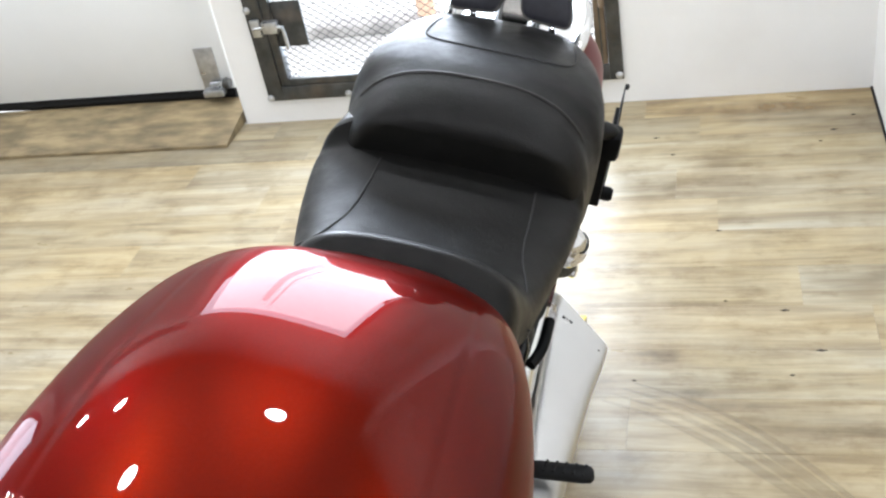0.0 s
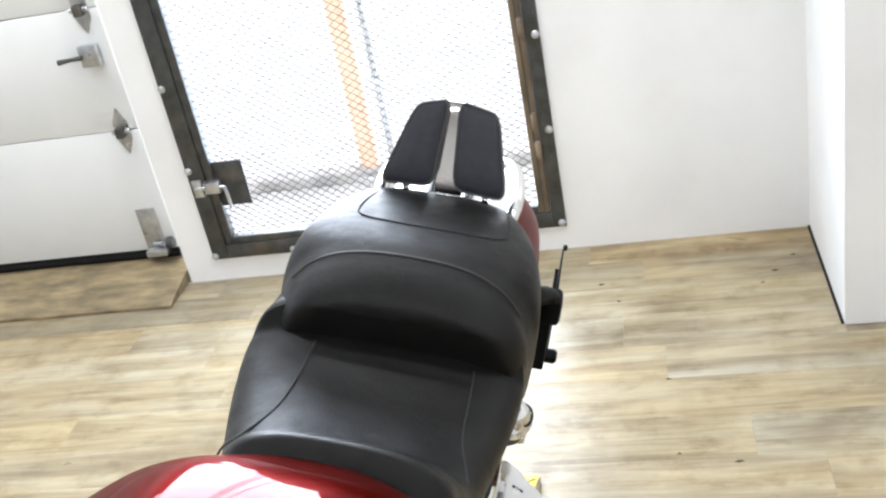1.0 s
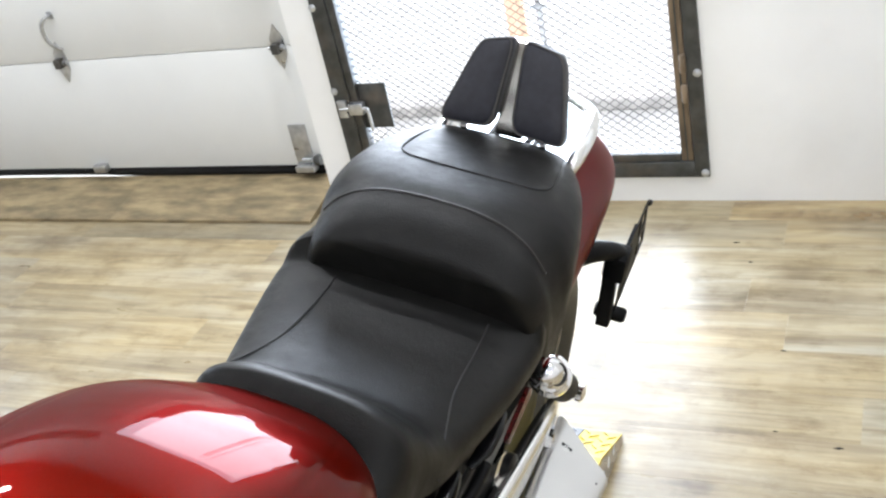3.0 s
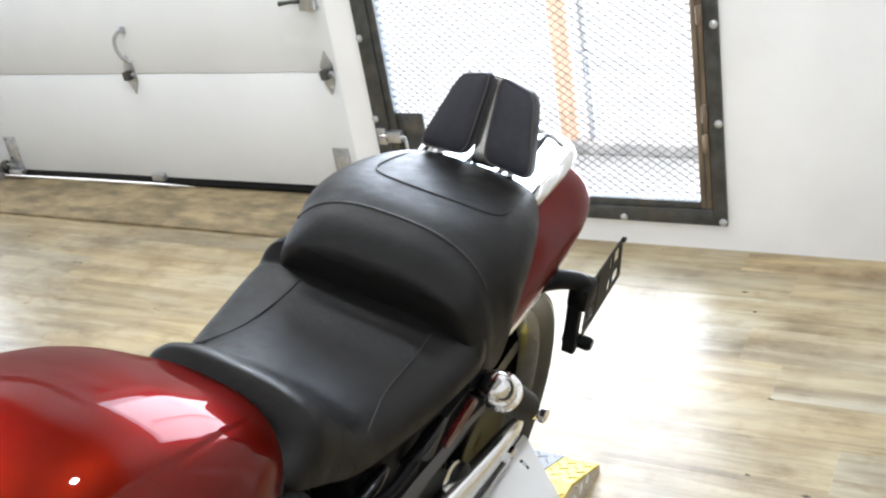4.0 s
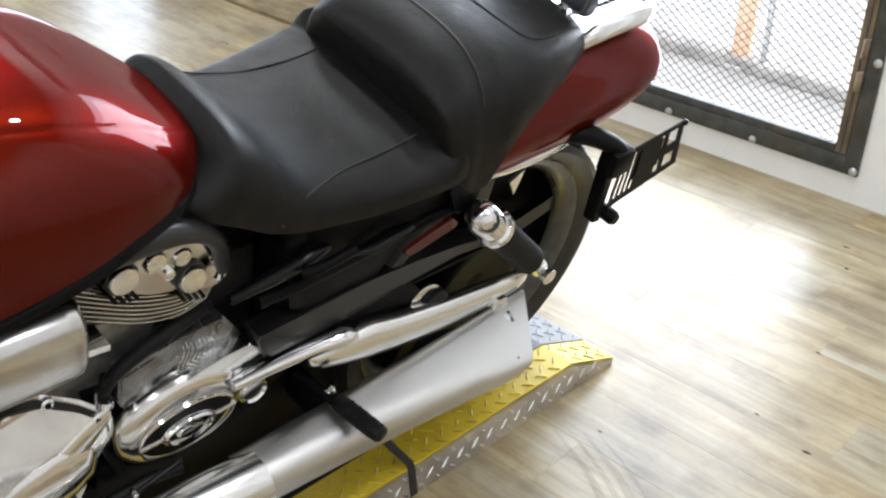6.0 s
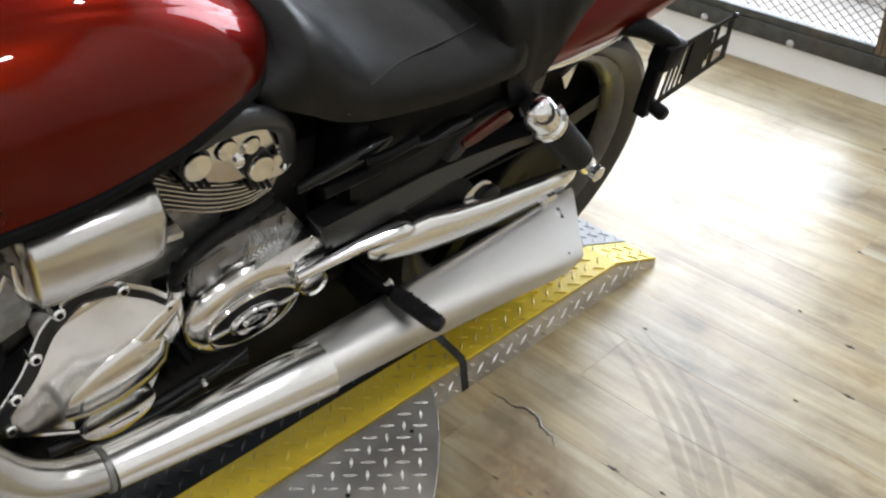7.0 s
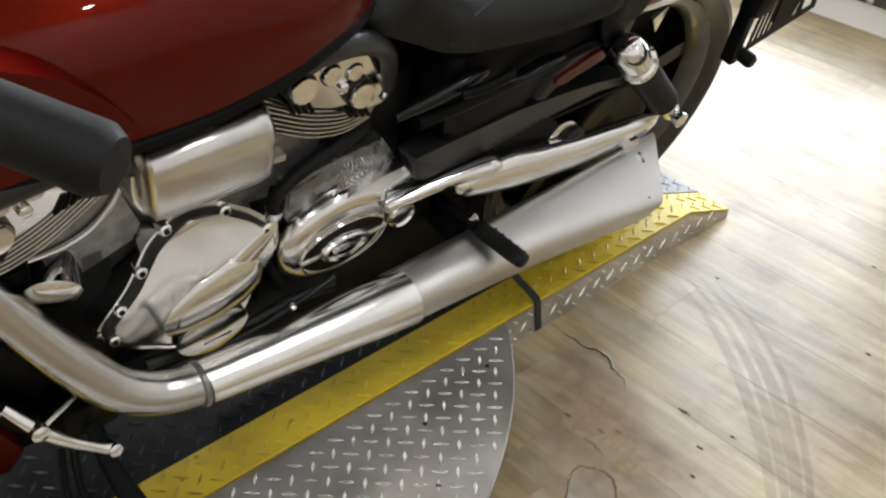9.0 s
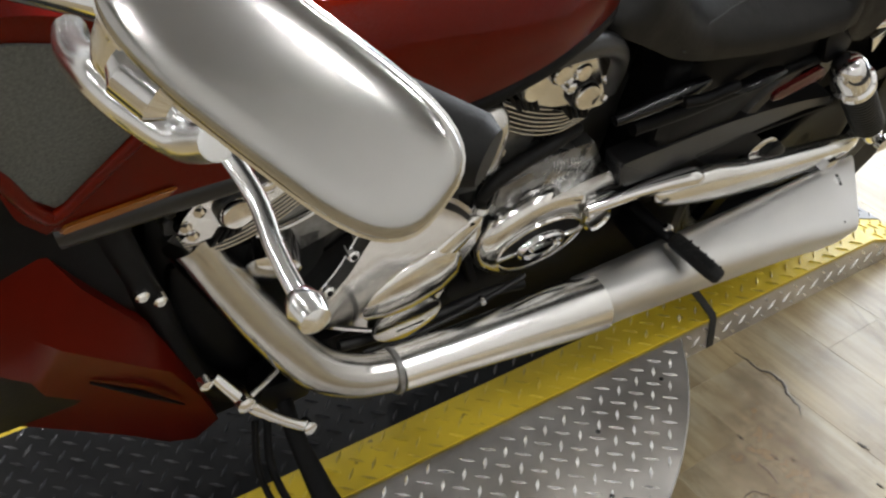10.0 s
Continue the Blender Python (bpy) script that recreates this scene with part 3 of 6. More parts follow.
# ---- garage door ----
def garage_door():
    d = thing("garage_door", "closed white sectional garage door with steel hinges and a black bottom seal", "garage door", pose(0, 3.06, 0))
    x0, x1 = -3.58, -1.60
    zs = [0.085, 0.536, 0.945, 1.36, 1.77, 2.33]
    for a, b in zip(zs, zs[1:]):
        p = box(x0, x1, 0, 0.045, a + 0.0012, b - 0.0012, 0.003)
        part("door_panel", p, DOORW, d)
    part("bottom_seal", tube([(x0, 0.010, 0.074), (-3.3, 0.010, 0.0775), (-2.9, 0.010, 0.079), (-2.65, 0.010, 0.0775), (-2.50, 0.010, 0.073), (-2.35, 0.010, 0.070), (x1, 0.010, 0.070)], 0.018, 14, smooth_path=5), RUBBER, d, "black rubber bottom seal, lifting off the floor along one half")
    part("seal_retainer", box(x0, x1, -0.004, 0.03, 0.078, 0.092, 0.002), RUBBER, d)

    def hinge(x, z, side):
        bm = bmesh.new()
        pl = [(x + side * a, -0.005, z + b) for a, b in ((0, -0.08), (0.026, -0.03), (0.026, 0.03), (0, 0.08), (-0.026, 0.03), (-0.026, -0.03))]
        pl2 = [(a, -0.0008, c) for a, b, c in pl]
        rings_to(bm, [pl, pl2])
        h = part("hinge", bm, GALV, d, "pointed steel hinge plate")
        part("hinge_barrel", lathe([(-0.03, 0.009), (0.03, 0.009)], (x, -0.012, z), (1, 0, 0), 12), GALV, h)
        part("hinge_arm", box(x - 0.014, x + 0.014, -0.035, -0.005, z - 0.018, z + 0.018, 0.004), DARKSTEEL, h)
        return h

    for z in zs[1:-1]:
        for x in (-1.655, -2.6, -3.51):
            hinge(x, z, 1)
    # side latch with its lever
    la = part("latch", box(-1.70, -1.635, -0.03, -0.002, 0.765, 0.835, 0.005), GALV, d, "steel side latch with a dark lever tip")
    part("latch_lever", tube([(-1.69, -0.03, 0.80), (-1.73, -0.035, 0.80), (-1.77, -0.04, 0.797)], [0.008, 0.007, 0.009], 10), DARKSTEEL, la)
    for z0 in (0.09,):
        for x, s in ((-1.675, 1), (-3.46, -1)):
            b = part("corner_bracket", box(x - 0.035, x + 0.035, -0.006, -0.001, z0 + 0.005, z0 + 0.16, 0.001), GALV, d, "bottom corner bracket")
            part("roller_stem", tube([(x, -0.02, z0 + 0.03), (x + s * 0.06, -0.02, z0 + 0.03)], 0.007, 10), GALV, b)
            part("bracket_foot", box(x - 0.03, x + 0.045, -0.04, -0.004, z0 - 0.012, z0 + 0.012, 0.003), GALV, b)
            part("roller_wheel", lathe([(0, 0.018), (0.012, 0.022), (0.024, 0.018)], (x + s * 0.05, -0.02, z0 + 0.03), (s, 0, 0), 16), DARKSTEEL, b)
    part("step_bracket", box(-2.63, -2.57, -0.03, -0.002, 0.085, 0.115, 0.003), GALV, d, "small steel step bracket")
    pull = part("pull_handle", tube([(-2.572, -0.006, 0.715), (-2.575, -0.030, 0.712), (-2.592, -0.040, 0.690), (-2.597, -0.040, 0.650), (-2.584, -0.034, 0.612), (-2.566, -0.010, 0.585)], [0.007, 0.007, 0.008, 0.008, 0.007, 0.007], 10, smooth_path=5), GALV, d, "bent steel pull handle")
    part("handle_foot", box(-2.584, -2.560, -0.007, -0.001, 0.700, 0.728, 0.002), GALV, pull)
    return d


garage_door()


def door_track(x, flip):
    t = thing("door_track", "upright galvanised steel track of the garage door", "track", pose(x, 3.0, 0))
    prof = [(0, 0), (0.025, 0), (0.025, 0.045), (0.021, 0.045), (0.021, 0.004), (0, 0.004)]
    bm = bmesh.new()
    rings_to(bm, [[(flip * a, b, z) for a, b in prof] for z in (0.015, 2.4)])
    part("rail", bm, GALV, t, smooth=False)
    part("foot", box(-0.03, 0.03, 0.0, 0.05, 0.0, 0.02, 0.003), DARKSTEEL, t)
    for z in (0.12, 0.9, 1.7):
        part("track_bracket", box(-0.03 if flip > 0 else 0.0, 0.0 if flip > 0 else 0.03, 0.005, 0.04, z, z + 0.05, 0.002), GALV, t)
    return t


door_track(-3.585, 1)

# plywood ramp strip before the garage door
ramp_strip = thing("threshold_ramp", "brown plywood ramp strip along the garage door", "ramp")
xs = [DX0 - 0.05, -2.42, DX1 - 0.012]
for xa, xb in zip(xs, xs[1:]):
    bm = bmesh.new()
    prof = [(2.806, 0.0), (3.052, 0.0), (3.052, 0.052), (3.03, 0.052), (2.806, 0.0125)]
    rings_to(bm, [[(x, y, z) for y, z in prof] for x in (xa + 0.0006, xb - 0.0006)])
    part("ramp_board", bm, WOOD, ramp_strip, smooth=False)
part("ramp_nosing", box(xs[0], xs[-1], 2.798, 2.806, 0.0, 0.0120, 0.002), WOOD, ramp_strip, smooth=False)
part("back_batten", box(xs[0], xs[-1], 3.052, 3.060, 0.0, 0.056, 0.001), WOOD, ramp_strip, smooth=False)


# ---- wheel platform and disc ----
LIFT_TOP = 0.075
YAW = -1.7
lift_m = pose(-0.534, 1.40, 0, 0, 0, YAW)


def lozenges(region, z, pitch=0.0283, ln=0.0145, wd=0.0030, h=0.0030, plane=None):
    """Raised lozenges lying crosswise by turns on a square lattice, over a flat region given by a test of (x, y)."""
    x0, x1, y0, y1, test = region
    verts, faces = [], []
    span = int((x1 - x0 + y1 - y0) / pitch) + 2
    q = math.sqrt(0.5)
    for i in range(-span, span):
        for j in range(-span, span):
            x, y = x0 + (i - j) * pitch * q, y0 + (i + j) * pitch * q
            if not (x0 <= x <= x1 and y0 <= y <= y1 and test(x, y)):
                continue
            a = radians(45 if (i + j) % 2 else -45)
            c, s = math.cos(a), math.sin(a)
            b = len(verts)
            for lx, ly, lz in ((-ln, 0, 0), (0, -wd, 0), (ln, 0, 0), (0, wd, 0), (-ln * 0.55, 0, h), (ln * 0.55, 0, h)):
                p = (x + lx * c - ly * s, y + lx * s + ly * c, lz)
                verts.append(plane(*p) if plane else (p[0], p[1], z + p[2]))
            faces += [(b, b + 1, b + 5, b + 4), (b + 1, b + 2, b + 5), (b + 2, b + 3, b + 4, b + 5), (b + 3, b, b + 4)]
    return verts, faces


def tread(name, parent, mat, region, z, plane=None):
    v, f = lozenges(region, z, plane=plane)
    me = bpy.data.meshes.new(name)
    me.from_pydata(v, [], f)
    me.materials.append(mat)
    o = new(name, me)
    o.parent = parent
    return tagged(o, "raised tread lozenges", "", "", "stuff")


lift = thing("wheel_platform", "low tread-plate motorcycle platform with yellow painted edges and a short ramp", "platform", lift_m)
HWL, YI = 0.238, 0.154     # half width and inner edge of the yellow strip
V0, KNEE, TIP = -2.6, 0.345, 0.487
def deck(name, u0, u1, mat, label=""):
    bm = bmesh.new()
    rings_to(bm, [[(u0, V0, LIFT_TOP), (u0, KNEE, LIFT_TOP), (u0, TIP, 0.018), (u0, TIP, 0.010), (u0, KNEE - 0.002, LIFT_TOP - 0.008), (u0, V0, LIFT_TOP - 0.008)],
                  [(u1, V0, LIFT_TOP), (u1, KNEE, LIFT_TOP), (u1, TIP, 0.018), (u1, TIP, 0.010), (u1, KNEE - 0.002, LIFT_TOP - 0.008), (u1, V0, LIFT_TOP - 0.008)]])
    return part(name, bm, mat, lift, label, smooth=False)


def ramp_plane(x, y, z):
    t = (y - KNEE) / (TIP - KNEE)
    return (x, y, LIFT_TOP - t * (LIFT_TOP - 0.018) + z)


everywhere = lambda x, y: True
for sgn in (1, -1):
    y_ = deck("yellow_strip", sgn * YI if sgn > 0 else -HWL, HWL if sgn > 0 else -YI, YELLOW, "worn yellow painted tread strip")
    lo, hi = (YI, HWL) if sgn > 0 else (-HWL, -YI)
    tread("strip_tread", y_, YELLOWWORN, (lo + 0.012, hi - 0.006, V0 + 0.8, KNEE - 0.01, everywhere), LIFT_TOP)
    tread("strip_tread", y_, YELLOWWORN, (lo + 0.012, hi - 0.006, KNEE + 0.01, TIP - 0.008, everywhere), 0, ramp_plane)
    s = bmesh.new()
    x = sgn * HWL
    rings_to(s, [[(x, V0, 0.0), (x, V0, LIFT_TOP - 0.004), (x, KNEE, LIFT_TOP - 0.004), (x, TIP, 0.014), (x, TIP, 0.0)],
                 [(x - sgn * 0.005, V0, 0.0), (x - sgn * 0.005, V0, LIFT_TOP - 0.004), (x - sgn * 0.005, KNEE, LIFT_TOP - 0.004), (x - sgn * 0.005, TIP, 0.014), (x - sgn * 0.005, TIP, 0.0)]])
    sd = part("side_skirt", s, TREADSIL, lift, "bare aluminium tread-plate side", smooth=False)
    tread("skirt_tread", sd, TREADTIP, (V0 + 0.8, TIP - 0.02, 0.012, LIFT_TOP - 0.008, lambda a, b: b < LIFT_TOP - 0.012 - max(0, a - KNEE) * 0.4),
          0, lambda a, b, c: (sgn * (HWL + c), a, b))
mid = deck("deck_plate", -YI, YI, TREADBLK, "black painted tread deck")
tread("deck_tread", mid, BLKTIP, (-YI + 0.01, YI - 0.01, V0 + 0.8, 0.2, everywhere), LIFT_TOP)
tail_plate = part("ramp_plate", box(-YI, YI, 0.2, KNEE, LIFT_TOP + 0.0005, LIFT_TOP + 0.003), TREADGREY, lift, "grey tread-plate ramp")
tread("ramp_tread", tail_plate, GREYTIP, (-YI + 0.01, YI - 0.01, 0.21, KNEE, everywhere), LIFT_TOP + 0.003)
rb = bmesh.new()
rings_to(rb, [[(x, KNEE, LIFT_TOP + 0.003), (x, TIP, 0.021), (x, TIP, 0.0185), (x, KNEE, LIFT_TOP + 0.0005)] for x in (-YI, YI)])
rp = part("ramp_flap", rb, TREADGREY, lift, "grey tread-plate flap", smooth=False)
tread("flap_tread", rp, GREYTIP, (-YI + 0.01, YI - 0.01, KNEE + 0.01, TIP - 0.01, everywhere), 0, lambda x, y, z: ramp_plane(x, y, z + 0.003))

DCX, DCY, DR = -0.78, 0.52, 0.838
disc = thing("turntable_disc", "round bare tread-plate disc beside the platform", "disc", pose(0, 0, 0))
bm = bmesh.new()
edge_x = lambda y: -0.534 + HWL + 0.003 + (y - 1.4) * 0.0297
N = 90
arc = [(DCX + DR * math.cos(a), DCY + DR * math.sin(a)) for a in [radians(-70 + 140 * k / N) for k in range(N + 1)]]
arc = [(x, y) for x, y in arc if x > edge_x(y)]
ring = [(x, y) for x, y in arc] + [(edge_x(arc[-1][1]), arc[-1][1]), (edge_x(arc[0][1]), arc[0][1])]
rings_to(bm, [[(x, y, 0.062) for x, y in ring], [(x, y, 0.070) for x, y in ring]])
dp_ = part("disc_plate", bm, TREADSIL, disc, smooth=False)
tread("disc_tread", dp_, TREADTIP, (-0.3, 0.12, -0.3, 1.3, lambda x, y: x > edge_x(y) + 0.014 and (x - DCX) ** 2 + (y - DCY) ** 2 < (DR - 0.014) ** 2), 0.070)
part("disc_rim", tube([(x, y, 0.0695) for x, y in arc], 0.0016, 6), TREADTIP, disc, "bright edge")
rbm = bmesh.new()
rings_to(rbm, [[(DCX + (x - DCX) * 0.86, DCY + (y - DCY) * 0.86, z) for x, y in arc] + [(edge_x(arc[-1][1]) - 0.02, DCY + (arc[-1][1] - DCY) * 0.86, z), (edge_x(arc[0][1]) - 0.02, DCY + (arc[0][1] - DCY) * 0.86, z)] for z in (0.0, 0.062)])
part("disc_skirt", rbm, DARKMETAL, disc, smooth=False)
s0 = mesh_of(lathe([(0, 0.0042), (0.0012, 0.0042), (0.0018, 0.0025)], (0, 0, 0), (0, 0, 1), 12), "screw_head", DARKMETAL)
for k, (x, y) in enumerate(((-0.21, 0.93), (-0.10, 0.86), (-0.19, 0.70), (-0.08, 0.55), (-0.24, 1.10))):
    o = new("screw_head", s0)
    o.parent, o.location = disc, (x, y, 0.070)

strap = thing("tie_down_strap", "black webbing strap over the platform edge", "strap", lift_m)
sb = bmesh.new()
sp = [(0.11, -0.185, 0.205), (0.194, -0.144, 0.146), (0.2335, -0.106, 0.0800), (0.2395, -0.106, 0.070), (0.2400, -0.100, 0.002)]
ringsS = []
for p in sp:
    ringsS.append([(p[0], p[1] - 0.008, p[2]), (p[0], p[1] + 0.008, p[2]), (p[0] + 0.0015, p[1] + 0.008, p[2] + 0.002), (p[0] + 0.0015, p[1] - 0.008, p[2] + 0.002)])
rings_to(sb, ringsS)
part("webbing", sb, WEB, strap)


# ---- motorcycle: u to its left, v to its rear, w up along its leaning plane ----
bike_m = pose(-0.534, 1.40, LIFT_TOP, 0, 0, YAW) @ pose(0, 0, 0, 0, 16, 0)
bike = thing("motorcycle", "dark red cruiser motorcycle leaning on its stand on the platform", "motorcycle", bike_m)

# tank cover
TV = [-1.27, -1.2, -1.1, -0.95, -0.8, -0.68, -0.60, -0.545, -0.51, -0.478, -0.460]
THW = [0.10, 0.15, 0.197, 0.222, 0.222, 0.206, 0.184, 0.161, 0.135, 0.090, 0.045]
TT = [0.92, 0.955, 0.98, 0.986, 0.979, 0.955, 0.922, 0.886, 0.858, 0.834, 0.820]
TC = [-0.038] * 11
TL = [0.84, 0.83, 0.82, 0.81, 0.80, 0.80, 0.805, 0.805, 0.803, 0.805, 0.810]


def tank_groove(x, v):
    """A narrow crease on each side of the middle panel, which stands a little proud of the flanks."""
    a = abs(x)
    line = 0.62 + 0.10 * max(0.0, min(1.0, (v + 0.75) / 0.25))
    k = max(0.0, min(1.0, (a - line + 0.02) / 0.04))
    return 0.0010 * math.exp(-((a - line) / 0.012) ** 2) + 0.0006 * k * k * (3 - 2 * k)


tank = part("fuel_tank", loft(TV, [w + 0.002 for w in THW], TT, TL, e_top=2.7, groove=tank_groove, steps=90, n=300, centre=TC), RED, bike, "glossy candy red tank cover")
part("tank_edge_trim", loft(TV, [h + 0.004 for h in THW], [l + 0.004 for l in TL], [l - 0.018 for l in TL], e_top=4, steps=50, centre=TC), BLACK, tank, "black trim under the tank cover")

# rider seat
SV = [-0.535, -0.51, -0.485, -0.468, -0.452, -0.42, -0.385, -0.35, -0.25, -0.18, -0.145, -0.128, -0.119, -0.09, -0.02]
SHW = [0.110, 0.131, 0.138, 0.142, 0.145, 0.152, 0.160, 0.167, 0.187, 0.198, 0.201, 0.201, 0.199, 0.195, 0.182]
SC = [-0.012, -0.012, -0.013, -0.014, -0.015, -0.017, -0.019, -0.022, -0.026, -0.026, -0.026, -0.025, -0.024, -0.022, -0.02]
ST = [0.790, 0.800, 0.812, 0.832, 0.845, 0.823, 0.783, 0.759, 0.745, 0.748, 0.755, 0.764, 0.800, 0.802, 0.802]
SL = [0.77, 0.755, 0.742, 0.733, 0.724, 0.706, 0.695, 0.688, 0.685, 0.692, 0.695, 0.697, 0.699, 0.705, 0.72]
seat = part("rider_seat", loft(SV, SHW, ST, SL, e_top=3.0, steps=130, n=80, centre=SC), LEATHER, bike, "black leather rider seat with stitched panels")
PV = [-0.147, -0.144, -0.132, -0.108, -0.085, -0.062, -0.04, -0.012, 0.03, 0.10, 0.165, 0.195, 0.205]
PHW = [0.112, 0.142, 0.168, 0.184, 0.190, 0.193, 0.195, 0.192, 0.184, 0.163, 0.133, 0.110, 0.084]
PC = [-0.010] * 4 + [-0.012] * 6 + [-0.012, -0.01, -0.01]
PT = [0.808, 0.819, 0.834, 0.850, 0.859, 0.865, 0.868, 0.868, 0.866, 0.858, 0.845, 0.828, 0.80]
PL = [0.804, 0.776, 0.724, 0.685, 0.668, 0.680, 0.722, 0.760, 0.784, 0.802, 0.80, 0.79, 0.785]
pillion = part("passenger_seat", loft(PV, PHW, PT, PL, e_top=3.1, steps=100, n=80, centre=PC), LEATHER, bike, "black leather passenger seat with a raised bolster")


def seam(name, vs, hw, top, low, pts, e, r=0.0016, mat=THREAD, parent=None, lift_=0.0004):
    path = [(u, v, loft_top(vs, hw, top, low, u, v, e, -0.012 if vs is PV else -0.024) + lift_) for u, v in pts]
    part(name, tube(path, r, 6, smooth_path=3), mat, parent)


for s in (1, -1):
    seam("seam", SV, SHW, ST, SL, [(s * 0.114 - 0.01, -0.152), (s * 0.116 - 0.01, -0.2), (s * 0.120 - 0.012, -0.28), (s * 0.133 - 0.014, -0.33), (s * 0.146 - 0.016, -0.37), (s * 0.153 - 0.017, -0.395), (s * 0.158 - 0.018, -0.407)], 3.0, parent=seat)
    seam("seam", PV, PHW, PT, PL, [(s * 0.100, 0.165), (s * 0.112, 0.10), (s * 0.116, 0.055), (s * 0.110, 0.034), (s * 0.094, 0.022), (s * 0.06, 0.016), (s * 0.02, 0.014), (0, 0.0138)], 3.1, parent=pillion)
seam("bolster_piping", PV, PHW, PT, PL, [(u, -0.070 - 0.5 * (u + 0.012) ** 2) for u in [-0.012 + x * 0.0166 for x in range(-10, 11)]], 3.1, 0.0021, SEATPIPE, pillion)

# dark strip that fills the step between the two seats
bm = bmesh.new()
rr = []
for x in range(-20, 21):
    u = -0.018 + 0.158 * x / 20
    bow = 0.012 * (x / 20) ** 4
    rr.append([(u, -0.136 + bow, 0.742 - 0.02 * (x / 20) ** 6), (u, -0.131 + bow, 0.775 - 0.02 * (x / 20) ** 6), (u, -0.128 + bow, 0.815 - 0.03 * (x / 20) ** 6), (u, -0.118 + bow, 0.815 - 0.03 * (x / 20) ** 6), (u, -0.118 + bow, 0.742 - 0.02 * (x / 20) ** 6)])
rings_to(bm, rr)
part("step_panel", bm, material("dark_step_matte", (0.0055, 0.0055, 0.0062), 0.85, spec=0.12, grain=0.3, scale=300, bump=0.4, bump_scale=800), seat, "dull black panel between the seats")

# backrest
back = part("backrest", prism(rounded([(0.195, 0.83), (0.215, 0.83), (0.262, 0.97), (0.245, 0.975)], 0.2), -0.022, 0.022, 0.004), POLISH, bike, "polished backrest bracket")
for s in (1, -1):
    out = rounded([(s * 0.016 - 0.008, 0.0), (s * 0.106 - 0.008, -0.006), ((0.074 if s > 0 else -0.060) - 0.008, 0.132), (s * 0.007 - 0.008, 0.146)], 0.2, 6)
    if s < 0:
        out = out[::-1]
    bm = bmesh.new()
    n = len(out)
    cxm, czm = sum(p[0] for p in out) / n, sum(p[1] for p in out) / n
    rings = []
    for d, sc in ((0.034, 0.9), (0.034, 0.97), (0.026, 1.0), (0.010, 1.0), (0.003, 0.97), (0.0, 0.92), (-0.002, 0.8), (-0.004, 0.5), (-0.004, 0.1)):
        rings.append([(cxm + (x - cxm) * sc, d, czm + (z - czm) * sc) for x, z in out])
    rings_to(bm, rings)
    bmesh.ops.transform(bm, matrix=pose(0, 0.172, 0.852, -23, 0, 0), verts=bm.verts)
    pad = part("pad", bm, PADFAB, back, "dark padded vinyl back pad")
    rimr = [(cxm + (x - cxm) * 0.965, 0.001, czm + (z - czm) * 0.965) for x, z in out]
    M = pose(0, 0.172, 0.852, -23, 0, 0)
    pr = [M @ Vector(p) for p in rimr] + [M @ Vector(rimr[0])]
    part("pad_piping", tube(pr, 0.0016, 6), PIPING, pad, "grey piping round the pad")
    part("pad_stud", lathe([(0, 0.006), (0.014, 0.006), (0.016, 0.004)], (s * 0.065, 0.168, 0.838), (0, -0.2, 1), 12), CHROME, back)

rail = part("grab_rail", tube([(0.108, 0.165, 0.806), (0.111, 0.205, 0.820), (0.108, 0.28, 0.823), (0.092, 0.36, 0.812), (0.05, 0.40, 0.806), (0, 0.408, 0.805),
                               (-0.05, 0.40, 0.806), (-0.092, 0.36, 0.812), (-0.108, 0.28, 0.823), (-0.111, 0.205, 0.820), (-0.108, 0.165, 0.806)],
                              [0.008, 0.013, 0.014, 0.013, 0.012, 0.012, 0.012, 0.013, 0.014, 0.013, 0.008], 16, flat=1.4, smooth_path=6), SATIN, bike, "bright satin grab rail")
pb = rings_to(bmesh.new(), [[(u, v, z) for u, v in rounded([(-0.100, 0.19), (0.100, 0.19), (0.098, 0.33), (0.06, 0.392), (-0.06, 0.392), (-0.098, 0.33)], 0.2)] for z in (0.800, 0.8145)])
part("rail_plate", pb, SATIN, rail, smooth=False)
for s in (1, -1):
    part("rail_stay", tube([(s * 0.030, 0.20, 0.826), (s * 0.034, 0.27, 0.824), (s * 0.036, 0.33, 0.822), (s * 0.034, 0.402, 0.812)], 0.005, 10, smooth_path=3), DARKMETAL, rail)

# tail section
FV = [-0.20, -0.15, -0.05, 0.10, 0.22, 0.32, 0.390, 0.425, 0.440]
FHW = [0.120, 0.150, 0.176, 0.179, 0.175, 0.166, 0.146, 0.115, 0.070]
FT = [0.715, 0.745, 0.796, 0.811, 0.810, 0.801, 0.783, 0.765, 0.745]
FL = [0.712, 0.700, 0.648, 0.640, 0.642, 0.656, 0.668, 0.685, 0.700]
FI = [0.712, 0.715, 0.72, 0.73, 0.73, 0.73, 0.72, 0.715, 0.71]
tail = part("tail_section", loft(FV, FHW, FT, FL, FI, e_top=2.6, steps=60, n=80, tuck=0.19), RED, bike, "glossy candy red tail section")
# satin tubes put in for the pale floor reflection on the tail's under-turn
for s in (1, -1):
    part("tail_trim", tube([(s * 0.146, -0.045, 0.652), (s * 0.147, 0.02, 0.646), (s * 0.147, 0.09, 0.643), (s * 0.146, 0.155, 0.647), (s * 0.142, 0.21, 0.653)], [0.003, 0.006, 0.0065, 0.006, 0.003], 10, flat=1.6, smooth_path=5), SATIN, tail, "bright strip in place of floor light mirrored under the tail")
